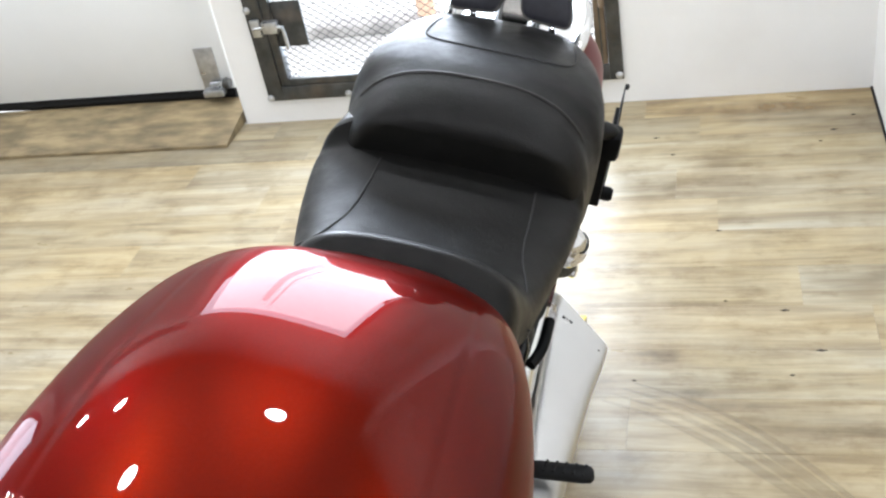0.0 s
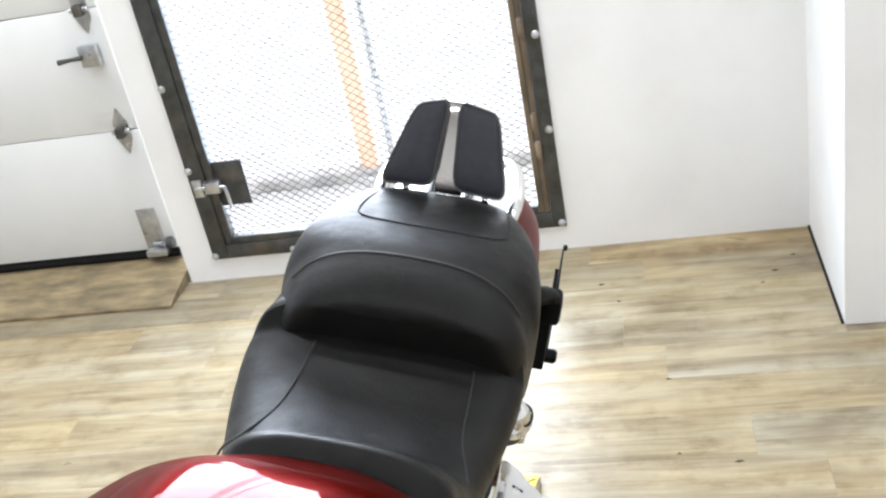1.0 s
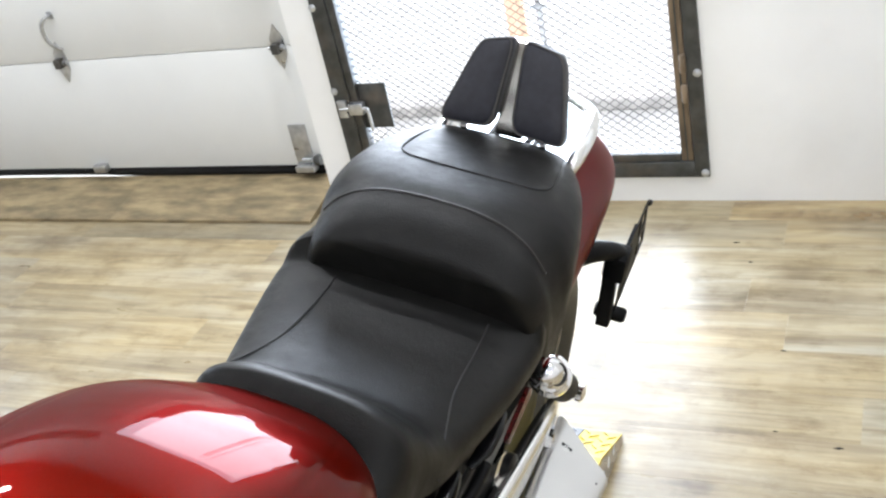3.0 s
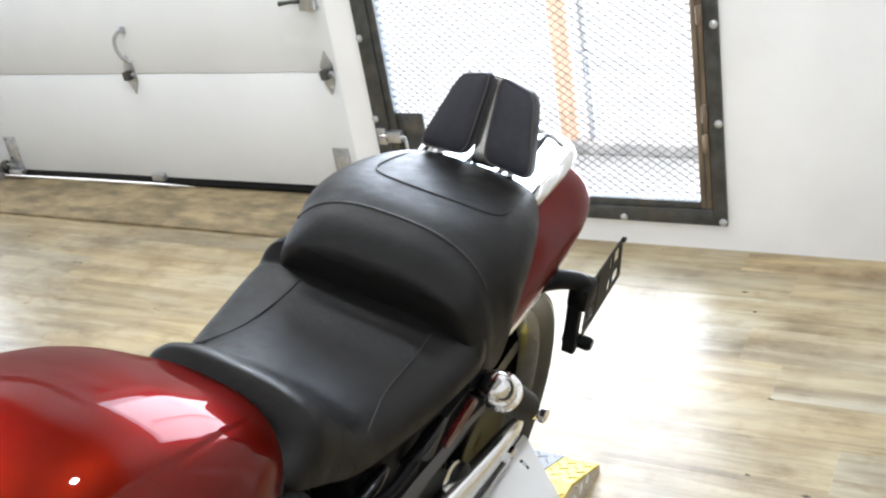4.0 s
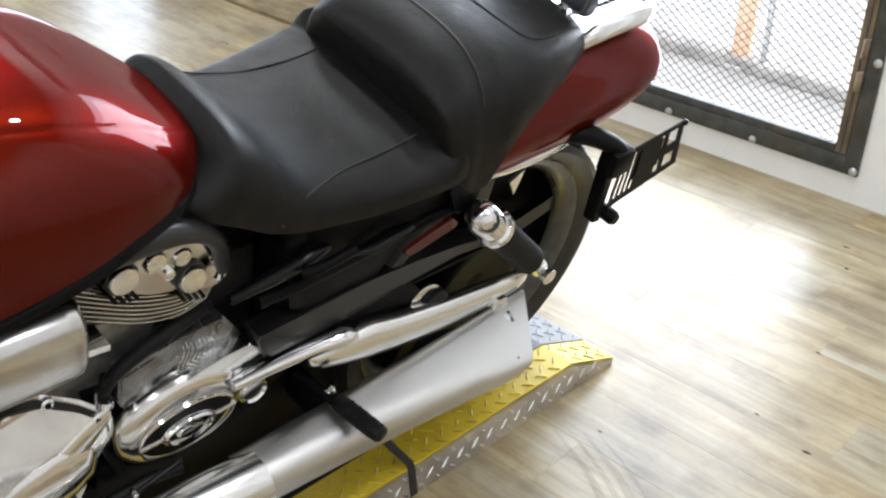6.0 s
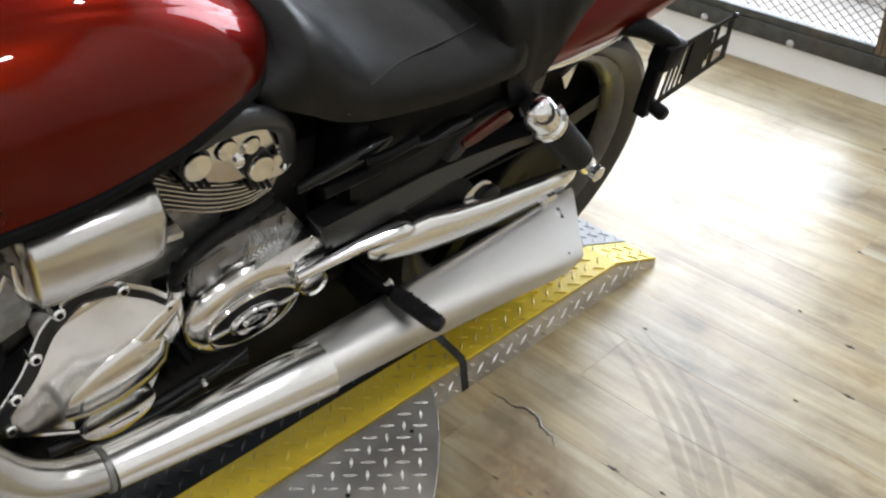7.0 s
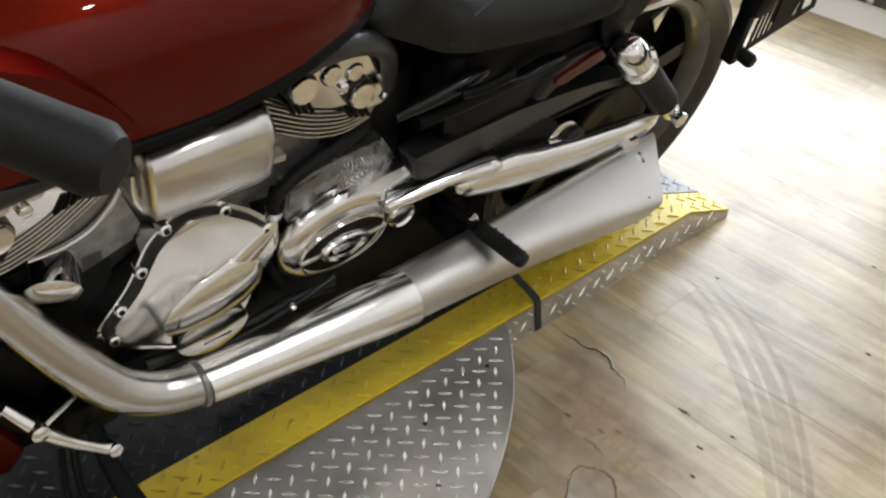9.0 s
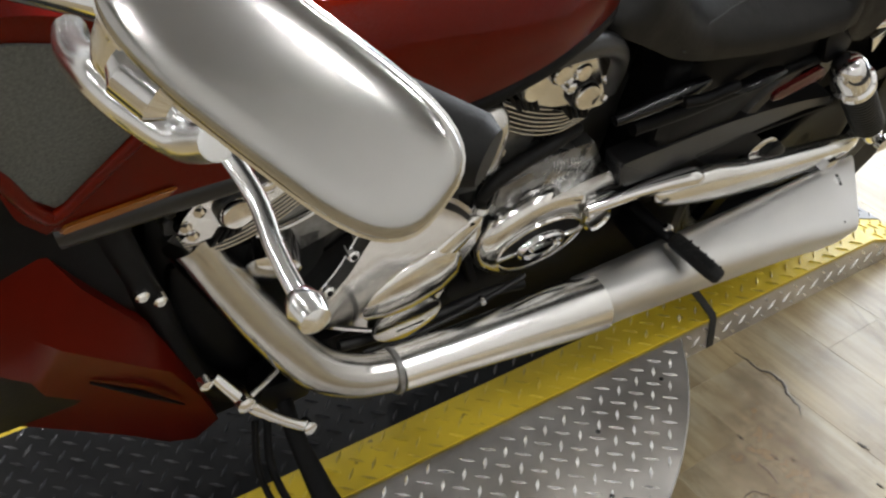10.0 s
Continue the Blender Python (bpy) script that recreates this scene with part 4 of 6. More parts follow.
part("tail_cap", lathe([(0, 0.05), (0.012, 0.048), (0.018, 0.03), (0.02, 0.001)], (0, 0.424, 0.735), (0, 1, 0), 24, squash=0.6), REDLENS, tail)

# number plate holder on its arm
arm = part("plate_arm", tube([(0.125, 0.14, 0.660), (0.158, 0.185, 0.666), (0.186, 0.236, 0.646), (0.202, 0.262, 0.625)], [0.018, 0.021, 0.020, 0.017], 14, flat=0.8, smooth_path=5), BLACK, bike, "black side mount for the number plate")
part("arm_cap", box(0.178, 0.218, 0.222, 0.278, 0.590, 0.642, 0.010), BLACK, arm)
def quad(a, b, c, d, u0, u1):
    return rings_to(bmesh.new(), [[(u0, *p) for p in (a, b, c, d)], [(u1, *p) for p in (a, b, c, d)]])


NT, TF, BF, NB = Vector((0.258, 0.631)), Vector((0.419, 0.646)), Vector((0.452, 0.540)), Vector((0.268, 0.505))


def bil(a, b):
    return tuple(NT * (1 - a) * (1 - b) + TF * a * (1 - b) + BF * a * b + NB * (1 - a) * b)


holder = part("plate_holder", quad(bil(0.33, 0.20), bil(0.70, 0.20), bil(0.70, 0.76), bil(0.33, 0.76), 0.197, 0.204), BLACK, arm, "black slotted number plate holder", smooth=False)
for a0, a1, b0, b1 in [(0, 1, 0, 0.09), (0, 1, 0.88, 1), (0.62, 0.92, 0.40, 0.60)] + [(a0, a1, 0.09, 0.88) for a0, a1 in ((0, 0.04), (0.088, 0.112), (0.163, 0.187), (0.238, 0.262), (0.31, 0.62), (0.70, 0.76), (0.92, 1))]:
    part("holder_bar", quad(bil(a0, b0), bil(a1, b0), bil(a1, b1), bil(a0, b1), 0.205, 0.2075), BLACK, holder, smooth=False)
part("holder_bracket", prism([(0.228, 0.625), (0.250, 0.625), (0.266, 0.475), (0.246, 0.478)], 0.180, 0.204, 0.004), BLACK, arm)
part("pivot_rod", lathe([(-0.03, 0.012), (-0.026, 0.014), (0.02, 0.014), (0.026, 0.010)], (0.20, 0.28, 0.488), (1, 0, 0), 16), BLACK, arm)
part("bolt", lathe([(0, 0.006), (0.006, 0.006), (0.008, 0.003)], (0.206, 0.418, 0.643), (1, 0, 0), 8), DARKMETAL, holder)

# rear wheel
AX = (0, 0.10, 0.32)
wheel = part("rear_wheel", lathe([(-0.03, 0.03), (-0.02, 0.15), (-0.03, 0.24), (-0.085, 0.260), (-0.1, 0.266), (0.1, 0.266), (0.085, 0.260), (0.03, 0.24), (0.02, 0.15), (0.03, 0.03)], AX, (1, 0, 0), 64), BLACK, bike, "black rear wheel with a wide tyre")
part("tyre", lathe([(-0.098, 0.264), (-0.113, 0.278), (-0.120, 0.292), (-0.116, 0.304), (-0.095, 0.312), (-0.05, 0.318), (0, 0.320), (0.05, 0.318), (0.095, 0.312), (0.116, 0.304), (0.120, 0.292), (0.113, 0.278), (0.098, 0.264)], AX, (1, 0, 0), 96, hollow=True), TYRE, wheel, "black wide rear tyre")
part("rim_lip", lathe([(0.080, 0.262), (0.094, 0.268), (0.101, 0.264), (0.099, 0.254), (0.086, 0.236), (0.070, 0.230)], AX, (1, 0, 0), 96, hollow=True), GLOSSGREY, wheel, "glossy dark grey rim flange")
part("hub", lathe([(0.05, 0.02), (0.05, 0.062), (0.088, 0.058), (0.092, 0.04), (0.1, 0.02)], AX, (1, 0, 0), 32), BLACK, wheel)
part("belt_pulley", lathe([(0.085, 0.02), (0.085, 0.098), (0.087, 0.105), (0.107, 0.105), (0.109, 0.098), (0.107, 0.085), (0.1, 0.02)], AX, (1, 0, 0), 64), BLACK, wheel)
for k in range(5):
    a = radians(20 + 72 * k)
    c, s_ = math.cos(a), math.sin(a)
    bar_ = [(0.060, AX[1] + 0.05 * c - d * s_, AX[2] + 0.05 * s_ + d * c) for d in (-0.022, 0.022)] + [(0.075, AX[1] + 0.262 * c - d * s_, AX[2] + 0.262 * s_ + d * c) for d in (0.017, -0.017)]
    part("spoke", rings_to(bmesh.new(), [[(u - 0.02, v, w) for u, v, w in bar_], bar_]), GLOSSBLACK, wheel, smooth=False)
guard = []
for k in range(25):
    a = radians(104 - 68 * k / 24)
    c, s_ = math.cos(a), math.sin(a)
    guard.append([(u, AX[1] + r * c, AX[2] + r * s_) for u, r in ((-0.108, 0.343), (-0.108, 0.349), (0, 0.354), (0.108, 0.349), (0.108, 0.343), (0, 0.348))])
liner = part("inner_fender", rings_to(bmesh.new(), guard), GLOSSBLACK, bike, "black inner fender over the tyre")
part("fender_lip", tube([(0.109, AX[1] + 0.347 * math.cos(radians(80 - 44 * k / 20)), AX[2] + 0.347 * math.sin(radians(80 - 44 * k / 20))) for k in range(21)], [0.003] + [0.006] * 19 + [0.003], 8), SATIN, liner, "light fender lip")
part("fender_stay", prism([(0.117, 0.590), (0.085, 0.573), (0.106, 0.540)], 0.112, 0.120, 0.001), SATIN, liner, "bright fender stay")

# swing arm and drive belt
sw_rows = [((-0.312, 0.398), 0.003, 60), ((-0.305, 0.396), 0.014, 60), ((-0.285, 0.390), 0.024, 65), ((-0.25, 0.386), 0.032, 72), ((-0.20, 0.379), 0.039, 80), ((-0.14, 0.364), 0.038, 86), ((-0.04, 0.346), 0.036, 90), ((0.09, 0.334), 0.031, 92), ((0.15, 0.331), 0.025, 92), ((0.178, 0.332), 0.016, 92), ((0.190, 0.335), 0.004, 92)]
rings = []
for (v, w), r, ang in sw_rows:
    dv, dw = math.cos(radians(ang)), math.sin(radians(ang))
    rings.append([(0.136 + 0.02 * (v + 0.25) + r * 0.62 * math.cos(2 * math.pi * k / 28), v + r * dv * math.sin(2 * math.pi * k / 28), w + r * dw * math.sin(2 * math.pi * k / 28)) for k in range(28)])
swing = part("swing_arm", rings_to(bmesh.new(), rings), SATIN, bike, "bright chrome swing arm")
part("arm_bar", tube([(0.118, -0.44, 0.405), (0.126, -0.36, 0.414), (0.134, -0.30, 0.419), (0.142, -0.252, 0.421), (0.145, -0.232, 0.415)], [0.011, 0.0125, 0.0145, 0.017, 0.006], 20, smooth_path=5), CHROME, swing, "bright chrome swing arm bar")
part("adjuster_ring", lathe([(0, 0.010), (0.008, 0.010), (0.010, 0.034), (0.007, 0.039), (0, 0.039)], (0.118, -0.058, 0.369), (1, 0, 0.1), 36, hollow=True), POLISH, swing, "bright crescent of the pulley")
part("ring_hole", lathe([(0, 0.027), (0.020, 0.026), (0.024, 0.020), (0.025, 0.004)], (0.118, -0.042, 0.371), (1, 0, 0.1), 28), DARKMETAL, swing)
part("axle_nut", lathe([(0, 0.02), (0.02, 0.02), (0.024, 0.012)], (0.15, 0.10, 0.32), (1, 0, 0), 6), CHROME, swing)
belt = part("belt_guard", prism(rounded([(-0.408, 0.490), (-0.36, 0.492), (-0.20, 0.497), (-0.10, 0.490), (-0.02, 0.480), (0.06, 0.464), (0.075, 0.446), (0.0, 0.454), (-0.13, 0.447), (-0.236, 0.434), (-0.30, 0.431), (-0.388, 0.433)], 0.12), 0.086, 0.122, 0.010, seg=4), BELTPLASTIC, bike, "dark grey drive belt guard")
part("guard_plate", prism(rounded([(-0.25, 0.444), (-0.12, 0.452), (-0.075, 0.412), (-0.078, 0.385), (-0.20, 0.405)], 0.15), 0.085, 0.122, 0.005), BLACK, belt)
part("drive_belt", prism([(-0.42, 0.428), (0.08, 0.424), (0.08, 0.418), (-0.42, 0.422)], 0.085, 0.112), RUBBER, belt)

# shock absorber
def shock(s):
    top, bot = Vector((s * 0.166, -0.034, 0.590)), Vector((s * 0.158, 0.196, 0.358))
    ax = (bot - top)
    L = ax.length
    sh = part("shock_absorber", lathe([(-0.022, 0.004), (-0.020, 0.012), (-0.014, 0.021), (-0.004, 0.0265), (0.01, 0.0285), (0.05, 0.029), (0.054, 0.034), (0.068, 0.034), (0.072, 0.029)], top, ax, 32), CHROME, bike, "chrome-capped rear shock absorber")
    prof = []
    z = 0.070
    while z < 0.262:
        prof += [(z, 0.0280), (z + 0.006, 0.0285), (z + 0.008, 0.0235), (z + 0.011, 0.0235)]
        z += 0.0125
    part("spring_boot", lathe(prof, top, ax, 28), RUBBER, sh, "black ribbed spring cover")
    part("lower_clevis", lathe([(0.258, 0.016), (0.262, 0.019), (0.30, 0.018), (0.318, 0.020), (0.335, 0.018), (0.345, 0.010)], top, ax, 20), SATIN, sh)
    part("shock_bolt", lathe([(-0.02, 0.011), (0.018, 0.011), (0.022, 0.016), (0.032, 0.016), (0.036, 0.008)], bot, (s, 0, 0), 14), CHROME, sh)
    em = top + ax.normalized() * 0.014
    part("emblem_ring", lathe([(0.020, 0.0185), (0.0275, 0.0180), (0.029, 0.016), (0.027, 0.012)], em, (s * 0.7, -0.45, 0.55), 24), DARKMETAL, sh)
    part("cap_emblem", lathe([(0.022, 0.013), (0.0285, 0.013), (0.031, 0.010), (0.029, 0.006)], em, (s * 0.7, -0.45, 0.55), 20, squash=0.7), POLISH, sh)
    part("upper_mount", prism(rounded([(-0.10, 0.66), (-0.04, 0.665), (-0.015, 0.60), (-0.06, 0.58)], 0.25), s * 0.10, s * 0.142, 0.004), BLACK, sh)
    return sh


shock(1)
shock(-1)

# red side reflector
part("side_reflector", prism(rounded([(-0.176, 0.564), (-0.181, 0.582), (-0.092, 0.606), (-0.072, 0.585)], 0.25), 0.152, 0.160, 0.0015), REDLENS, bike, "red side reflector")

# frame, dark inner body
core = part("frame", box(-0.06, 0.045, -1.08, -0.52, 0.40, 0.80, 0.02), BLACK, bike, "black frame and inner covers")
part("under_seat_cover", prism(rounded([(-0.375, 0.66), (-0.15, 0.66), (-0.12, 0.58), (-0.22, 0.46), (-0.345, 0.47)], 0.25), 0.06, 0.118, 0.02), BLACK, core)
part("tail_frame", box(-0.13, 0.125, -0.345, 0.0, 0.56, 0.66, 0.02), BLACK, core)
part("mid_frame", box(-0.10, 0.070, -0.352, -0.22, 0.22, 0.60, 0.02), BLACK, core)
part("seat_post", box(-0.08, 0.035, -0.54, -0.345, 0.36, 0.68, 0.02), BLACK, core)
part("belly", box(-0.10, 0.088, -0.64, -0.18, 0.13, 0.31, 0.02), BLACK, core)
part("swing_arm_body", box(-0.085, 0.085, -0.40, -0.20, 0.26, 0.42, 0.02), BLACK, core)
for s in (1, -1):
    part("frame_rail", tube([(s * 0.10, -1.18, 0.70), (s * 0.135, -1.0, 0.745), (s * 0.145, -0.85, 0.770), (s * 0.142, -0.70, 0.780), (s * 0.134, -0.60, 0.776), (s * 0.124, -0.53, 0.752), (s * 0.108, -0.48, 0.70), (s * 0.085, -0.45, 0.62)], [0.019, 0.019, 0.019, 0.019, 0.018, 0.015, 0.012, 0.010], 14, smooth_path=6), BELTPLASTIC, core)
    part("seat_tube", tube([(s * 0.125, -0.465, 0.602), (s * 0.128, -0.40, 0.613), (s * 0.132, -0.345, 0.626), (s * 0.13, -0.31, 0.628)], [0.008, 0.012, 0.012, 0.006], 14, smooth_path=4), GLOSSBLACK, core)
    part("seat_bracket", tube([(s * 0.130, -0.262, 0.592), (s * 0.140, -0.235, 0.600), (s * 0.142, -0.20, 0.609), (s * 0.140, -0.16, 0.607)], [0.006, 0.012, 0.013, 0.008], 12, flat=0.6, smooth_path=4), GLOSSBLACK, core)
    part("lower_tube", tube([(s * 0.115, -0.41, 0.560), (s * 0.12, -0.33, 0.566), (s * 0.12, -0.26, 0.570), (s * 0.125, -0.06, 0.59)], 0.012, 12, smooth_path=3), BLACK, core)
part("wiring_clip", tube([(0.15, -0.37, 0.625), (0.16, -0.34, 0.632), (0.162, -0.29, 0.640)], 0.008, 10, smooth_path=4), BLACK, core)

# engine
engine = part("engine", box(-0.07, 0.05, -0.92, -0.36, 0.24, 0.60, 0.02), DARKMETAL, bike, "polished and cast aluminium twin cylinder engine")


def head(v0, w0, flip):
    """Cylinder head round its middle (v0, w0)."""
    f = flip

    def at(pts):
        out = [(v0 + f * a, w0 + b) for a, b in pts]
        return out[::-1] if f < 0 else out
    base = at([(-0.108, 0.040), (-0.085, -0.040), (-0.045, -0.062), (0.0, -0.088), (0.045, -0.102), (0.085, -0.098), (0.118, -0.060), (0.120, -0.02), (0.09, 0.030), (0.035, 0.055), (-0.06, 0.062)][::-1])
    h = part("cylinder_head", prism(rounded(base, 0.25, 4), -0.02, 0.066, 0.010), DARKMETAL, engine, "finned aluminium cylinder head")
    cov = at([(-0.052, 0.020), (-0.040, 0.045), (-0.010, 0.052), (0.034, 0.058), (0.067, 0.040), (0.106, -0.004), (0.114, -0.035), (0.095, -0.052), (0.066, -0.050), (0.037, -0.030), (0.0, -0.022), (-0.031, -0.003)][::-1])
    part("cam_cover", prism(rounded(cov, 0.3, 5), 0.055, 0.088, 0.014, seg=4), POLISH, h, "polished cam cover")
    for a, b in ((-0.049, 0.036), (0.048, -0.012)):
        part("cap_collar", lathe([(0, 0.0225), (0.021, 0.0225), (0.0225, 0.0205)], (0.075, v0 + f * a, w0 + b), (1, 0, 0.1), 28), DARKMETAL, h)
        part("round_cap", lathe([(0, 0.0205), (0.026, 0.0200), (0.0285, 0.018), (0.029, 0.010)], (0.075, v0 + f * a, w0 + b), (1, 0, 0.1), 28), POLISH, h)
        for k in range(4):
            d = -0.016 + 0.0100 * k
            t0 = w0 + b - 0.019 - 0.003 * k
            part("cap_fin", prism([(v0 + f * (a + d) - 0.0030, t0), (v0 + f * (a + d + 0.012) - 0.0030, t0 - 0.024), (v0 + f * (a + d + 0.012) + 0.0030, t0 - 0.024), (v0 + f * (a + d) + 0.0030, t0)], 0.06, 0.0915, 0.001), BLACK, h)
    part("dome_boss", lathe([(0, 0.017), (0.006, 0.0165), (0.011, 0.013), (0.0125, 0.001)], (0.084, v0 - f * 0.001, w0 + 0.036), (1, 0, 0.15), 28), POLISH, h)
    part("dome_boss", lathe([(0, 0.015), (0.005, 0.0145), (0.009, 0.011), (0.010, 0.001)], (0.084, v0 + f * 0.037, w0 + 0.026), (1, 0, 0.15), 28), POLISH, h)
    part("dome_bolt", lathe([(0, 0.0085), (0.014, 0.0085), (0.016, 0.005)], (0.088, v0 + f * 0.013, w0 + 0.016), (1, 0, 0.1), 6), CHROME, h)
    for a, b in ((0.082, -0.002), (0.098, -0.020), (0.090, -0.038)):
        part("end_nut", lathe([(0, 0.008), (0.013, 0.008), (0.016, 0.005)], (0.078, v0 + f * a, w0 + b), (0.8, f * 0.5, 0.1), 6), CHROME, h)
    hi = [(-0.104, 0.036), (-0.070, 0.012), (-0.030, -0.014), (0.010, -0.034), (0.050, -0.048), (0.108, -0.052)]
    lo = [(-0.086, -0.036), (-0.052, -0.056), (-0.018, -0.076), (0.018, -0.091), (0.055, -0.098), (0.092, -0.090)]
    for k in range(8):
        t = k / 7
        path = [(0.070 + 0.004 * math.sin(math.pi * (i + 0.5) / 6), v0 + f * (p[0] + (q[0] - p[0]) * t), w0 + p[1] + (q[1] - p[1]) * t) for i, (p, q) in enumerate(zip(hi, lo))]
        part("fin", tube(path, [0.0012, 0.0017, 0.0018, 0.0018, 0.0017, 0.0011], 8, smooth_path=4), BRUSHED, h)
    return h


head(-0.553, 0.648, 1)
part("cylinder", prism(rounded([(-0.68, 0.60), (-0.53, 0.56), (-0.56, 0.46), (-0.70, 0.48)], 0.15), -0.03, 0.062, 0.008), ALU, engine, "grey cast cylinder")
head(-0.943, 0.645, -1)
part("head_rim", tube([(0.074, -0.955, 0.552), (0.076, -0.913, 0.557), (0.077, -0.878, 0.571), (0.077, -0.850, 0.598), (0.076, -0.830, 0.632)], [0.004, 0.007, 0.008, 0.008, 0.005], 12, flat=0.6, smooth_path=5), BRUSHED, engine, "bright lower rim of the front cylinder head")
part("cylinder", prism(rounded([(-0.95, 0.60), (-0.84, 0.62), (-0.80, 0.50), (-0.92, 0.46)], 0.15), -0.03, 0.060, 0.008), ALU, engine, "grey cast cylinder")

# brushed side cover between the cylinders
barrel = []
for v, k in ((-0.841, 0.55), (-0.839, 0.80), (-0.831, 0.95), (-0.81, 0.99), (-0.695, 1.0), (-0.681, 0.97), (-0.673, 0.86), (-0.671, 0.5)):
    ring = []
    for i in range(48):
        a = 2 * math.pi * i / 48
        c, s_ = math.cos(a), math.sin(a)
        ring.append((0.088 + 0.069 * k * math.copysign(abs(c) ** 0.6, c), v, 0.662 - 0.02 * (v + 0.755) + 0.062 * k * math.copysign(abs(s_) ** 0.6, s_)))
    barrel.append(ring)
cov = part("side_cover", rings_to(bmesh.new(), barrel), BRUSHED, engine, "brushed silver side cover")
part("cover_strap", tube([(0.13, -0.848, 0.690), (0.13, -0.842, 0.640), (0.125, -0.812, 0.604), (0.12, -0.776, 0.592)], [0.002, 0.006, 0.006, 0.002], 10, smooth_path=5), CHROME, cov)
part("cover_screw", lathe([(0, 0.010), (0.010, 0.010), (0.014, 0.006)], (0.118, -0.748, 0.724), (0.5, 0, 0.9), 16), CHROME, cov)
part("cover_plate", prism([(-0.70, 0.60), (-0.62, 0.585), (-0.62, 0.575), (-0.70, 0.585)], 0.06, 0.10), POLISH, cov)

# clutch side cover
CO = [(-0.896, 0.386), (-0.885, 0.350), (-0.775, 0.278), (-0.690, 0.262), (-0.655, 0.330), (-0.640, 0.362), (-0.612, 0.398), (-0.614, 0.436), (-0.655, 0.484), (-0.708, 0.526), (-0.761, 0.538), (-0.809, 0.504), (-0.845, 0.440)]
clutch = part("clutch_cover", prism(rounded(CO, 0.25), 0.02, 0.092, 0.008, seg=4), CHROME, engine, "chromed outer engine cover")
ring_in = [(-0.755 + (v + 0.755) * 0.945, 0.405 + (w - 0.405) * 0.945) for v, w in CO]
part("cover_recess", prism(rounded(ring_in, 0.25), 0.091, 0.0938, 0.001), DARKMETAL, clutch, "dark recess round the face")
inner = [(-0.755 + (v + 0.755) * 0.875 + 0.006, 0.405 + (w - 0.405) * 0.875 - 0.004) for v, w in CO]
part("cover_face", prism(rounded(inner, 0.22), 0.0935, 0.0985, 0.003), POLISH, clutch, "flat polished face")


def bulge(centre, along, profile, depth):
    """A turned swelling pressed flat against the cover."""
    own = lathe(profile, (0, 0, 0), (0, *along), 40)
    for vtx in own.verts:
        vtx.co.x *= depth
    bmesh.ops.translate(own, vec=centre, verts=own.verts)
    return own


part("cover_dome", bulge((0.0955, -0.718, 0.361), (0.95, 0.31), [(-0.092, 0.002), (-0.084, 0.016), (-0.060, 0.034), (-0.02, 0.046), (0.03, 0.048), (0.060, 0.038), (0.074, 0.020), (0.080, 0.002)], 0.36), POLISH, clutch)
part("cover_ridge", bulge((0.094, -0.676, 0.402), (0.80, 0.60), [(-0.064, 0.004), (-0.045, 0.018), (-0.01, 0.022), (0.03, 0.020), (0.062, 0.015), (0.072, 0.006)], 0.50), POLISH, clutch)
oc = part("timing_cover", lathe([(0, 0.057), (0.0035, 0.0565), (0.005, 0.053), (0.0055, 0.02)], (0.103, -0.732, 0.300), (1, 0, 0.08), 40, squash=0.60), POLISH, clutch)
part("cover_groove", tube([(0.1045, -0.732 + 0.0575 * math.cos(2 * math.pi * k / 40), 0.300 + 0.0347 * math.sin(2 * math.pi * k / 40)) for k in range(41)], 0.0013, 6), DARKMETAL, oc)
part("timing_bar", box(0.1085, 0.1095, -0.750, -0.705, 0.286, 0.290), DARKMETAL, oc)
for v, w in ((-0.784, 0.516), (-0.698, 0.506), (-0.823, 0.462), (-0.857, 0.411), (-0.636, 0.440), (-0.872, 0.362)):
    b = part("cover_bolt", lathe([(0, 0.0095), (0.016, 0.009), (0.018, 0.007)], (0.082, v, w), (1, 0, 0), 18), CHROME, clutch)
    part("bolt_socket", lathe([(0, 0.0045), (0.001, 0.0045)], (0.1003, v, w), (1, 0, 0), 6), BLACK, b)

# the cover's face leans back a little towards its top
for ob in (clutch, *clutch.children_recursive):
    for vtx in ob.data.vertices:
        vtx.co.x -= (vtx.co.z - 0.405) * 0.12

# pulley cover with its tongue
pul = part("pulley_cover", lathe([(0, 0.108), (0.012, 0.107), (0.022, 0.100), (0.027, 0.088), (0.028, 0.076), (0.024, 0.074)], (0.088, -0.512, 0.372), (1, 0, 0), 48, squash=0.80), POLISH, engine, "chrome oval pulley cover")
part("slot_ring", lathe([(0.022, 0.080), (0.0275, 0.079), (0.0275, 0.03)], (0.088, -0.508, 0.356), (1, 0, 0), 40, squash=0.6), BLACK, pul, "dark slot")
part("slot_rim", tube([(0.114, -0.508 + 0.079 * math.cos(2 * math.pi * k / 40), 0.356 + 0.0485 * math.sin(2 * math.pi * k / 40)) for k in range(41)], 0.0030, 8), CHROME, pul)
part("cover_centre", lathe([(0.015, 0.045), (0.032, 0.044), (0.036, 0.040), (0.036, 0.036), (0.031, 0.034), (0.030, 0.022), (0.036, 0.019), (0.0365, 0.004)], (0.088, -0.508, 0.356), (1, 0, 0), 32, squash=0.62), CHROME, pul)
for s in (1, -1):
    part("slot_bridge", box(0.105, 0.1185, -0.508 + s * 0.062 - 0.019, -0.508 + s * 0.062 + 0.019, 0.351, 0.361, 0.003), CHROME, pul)
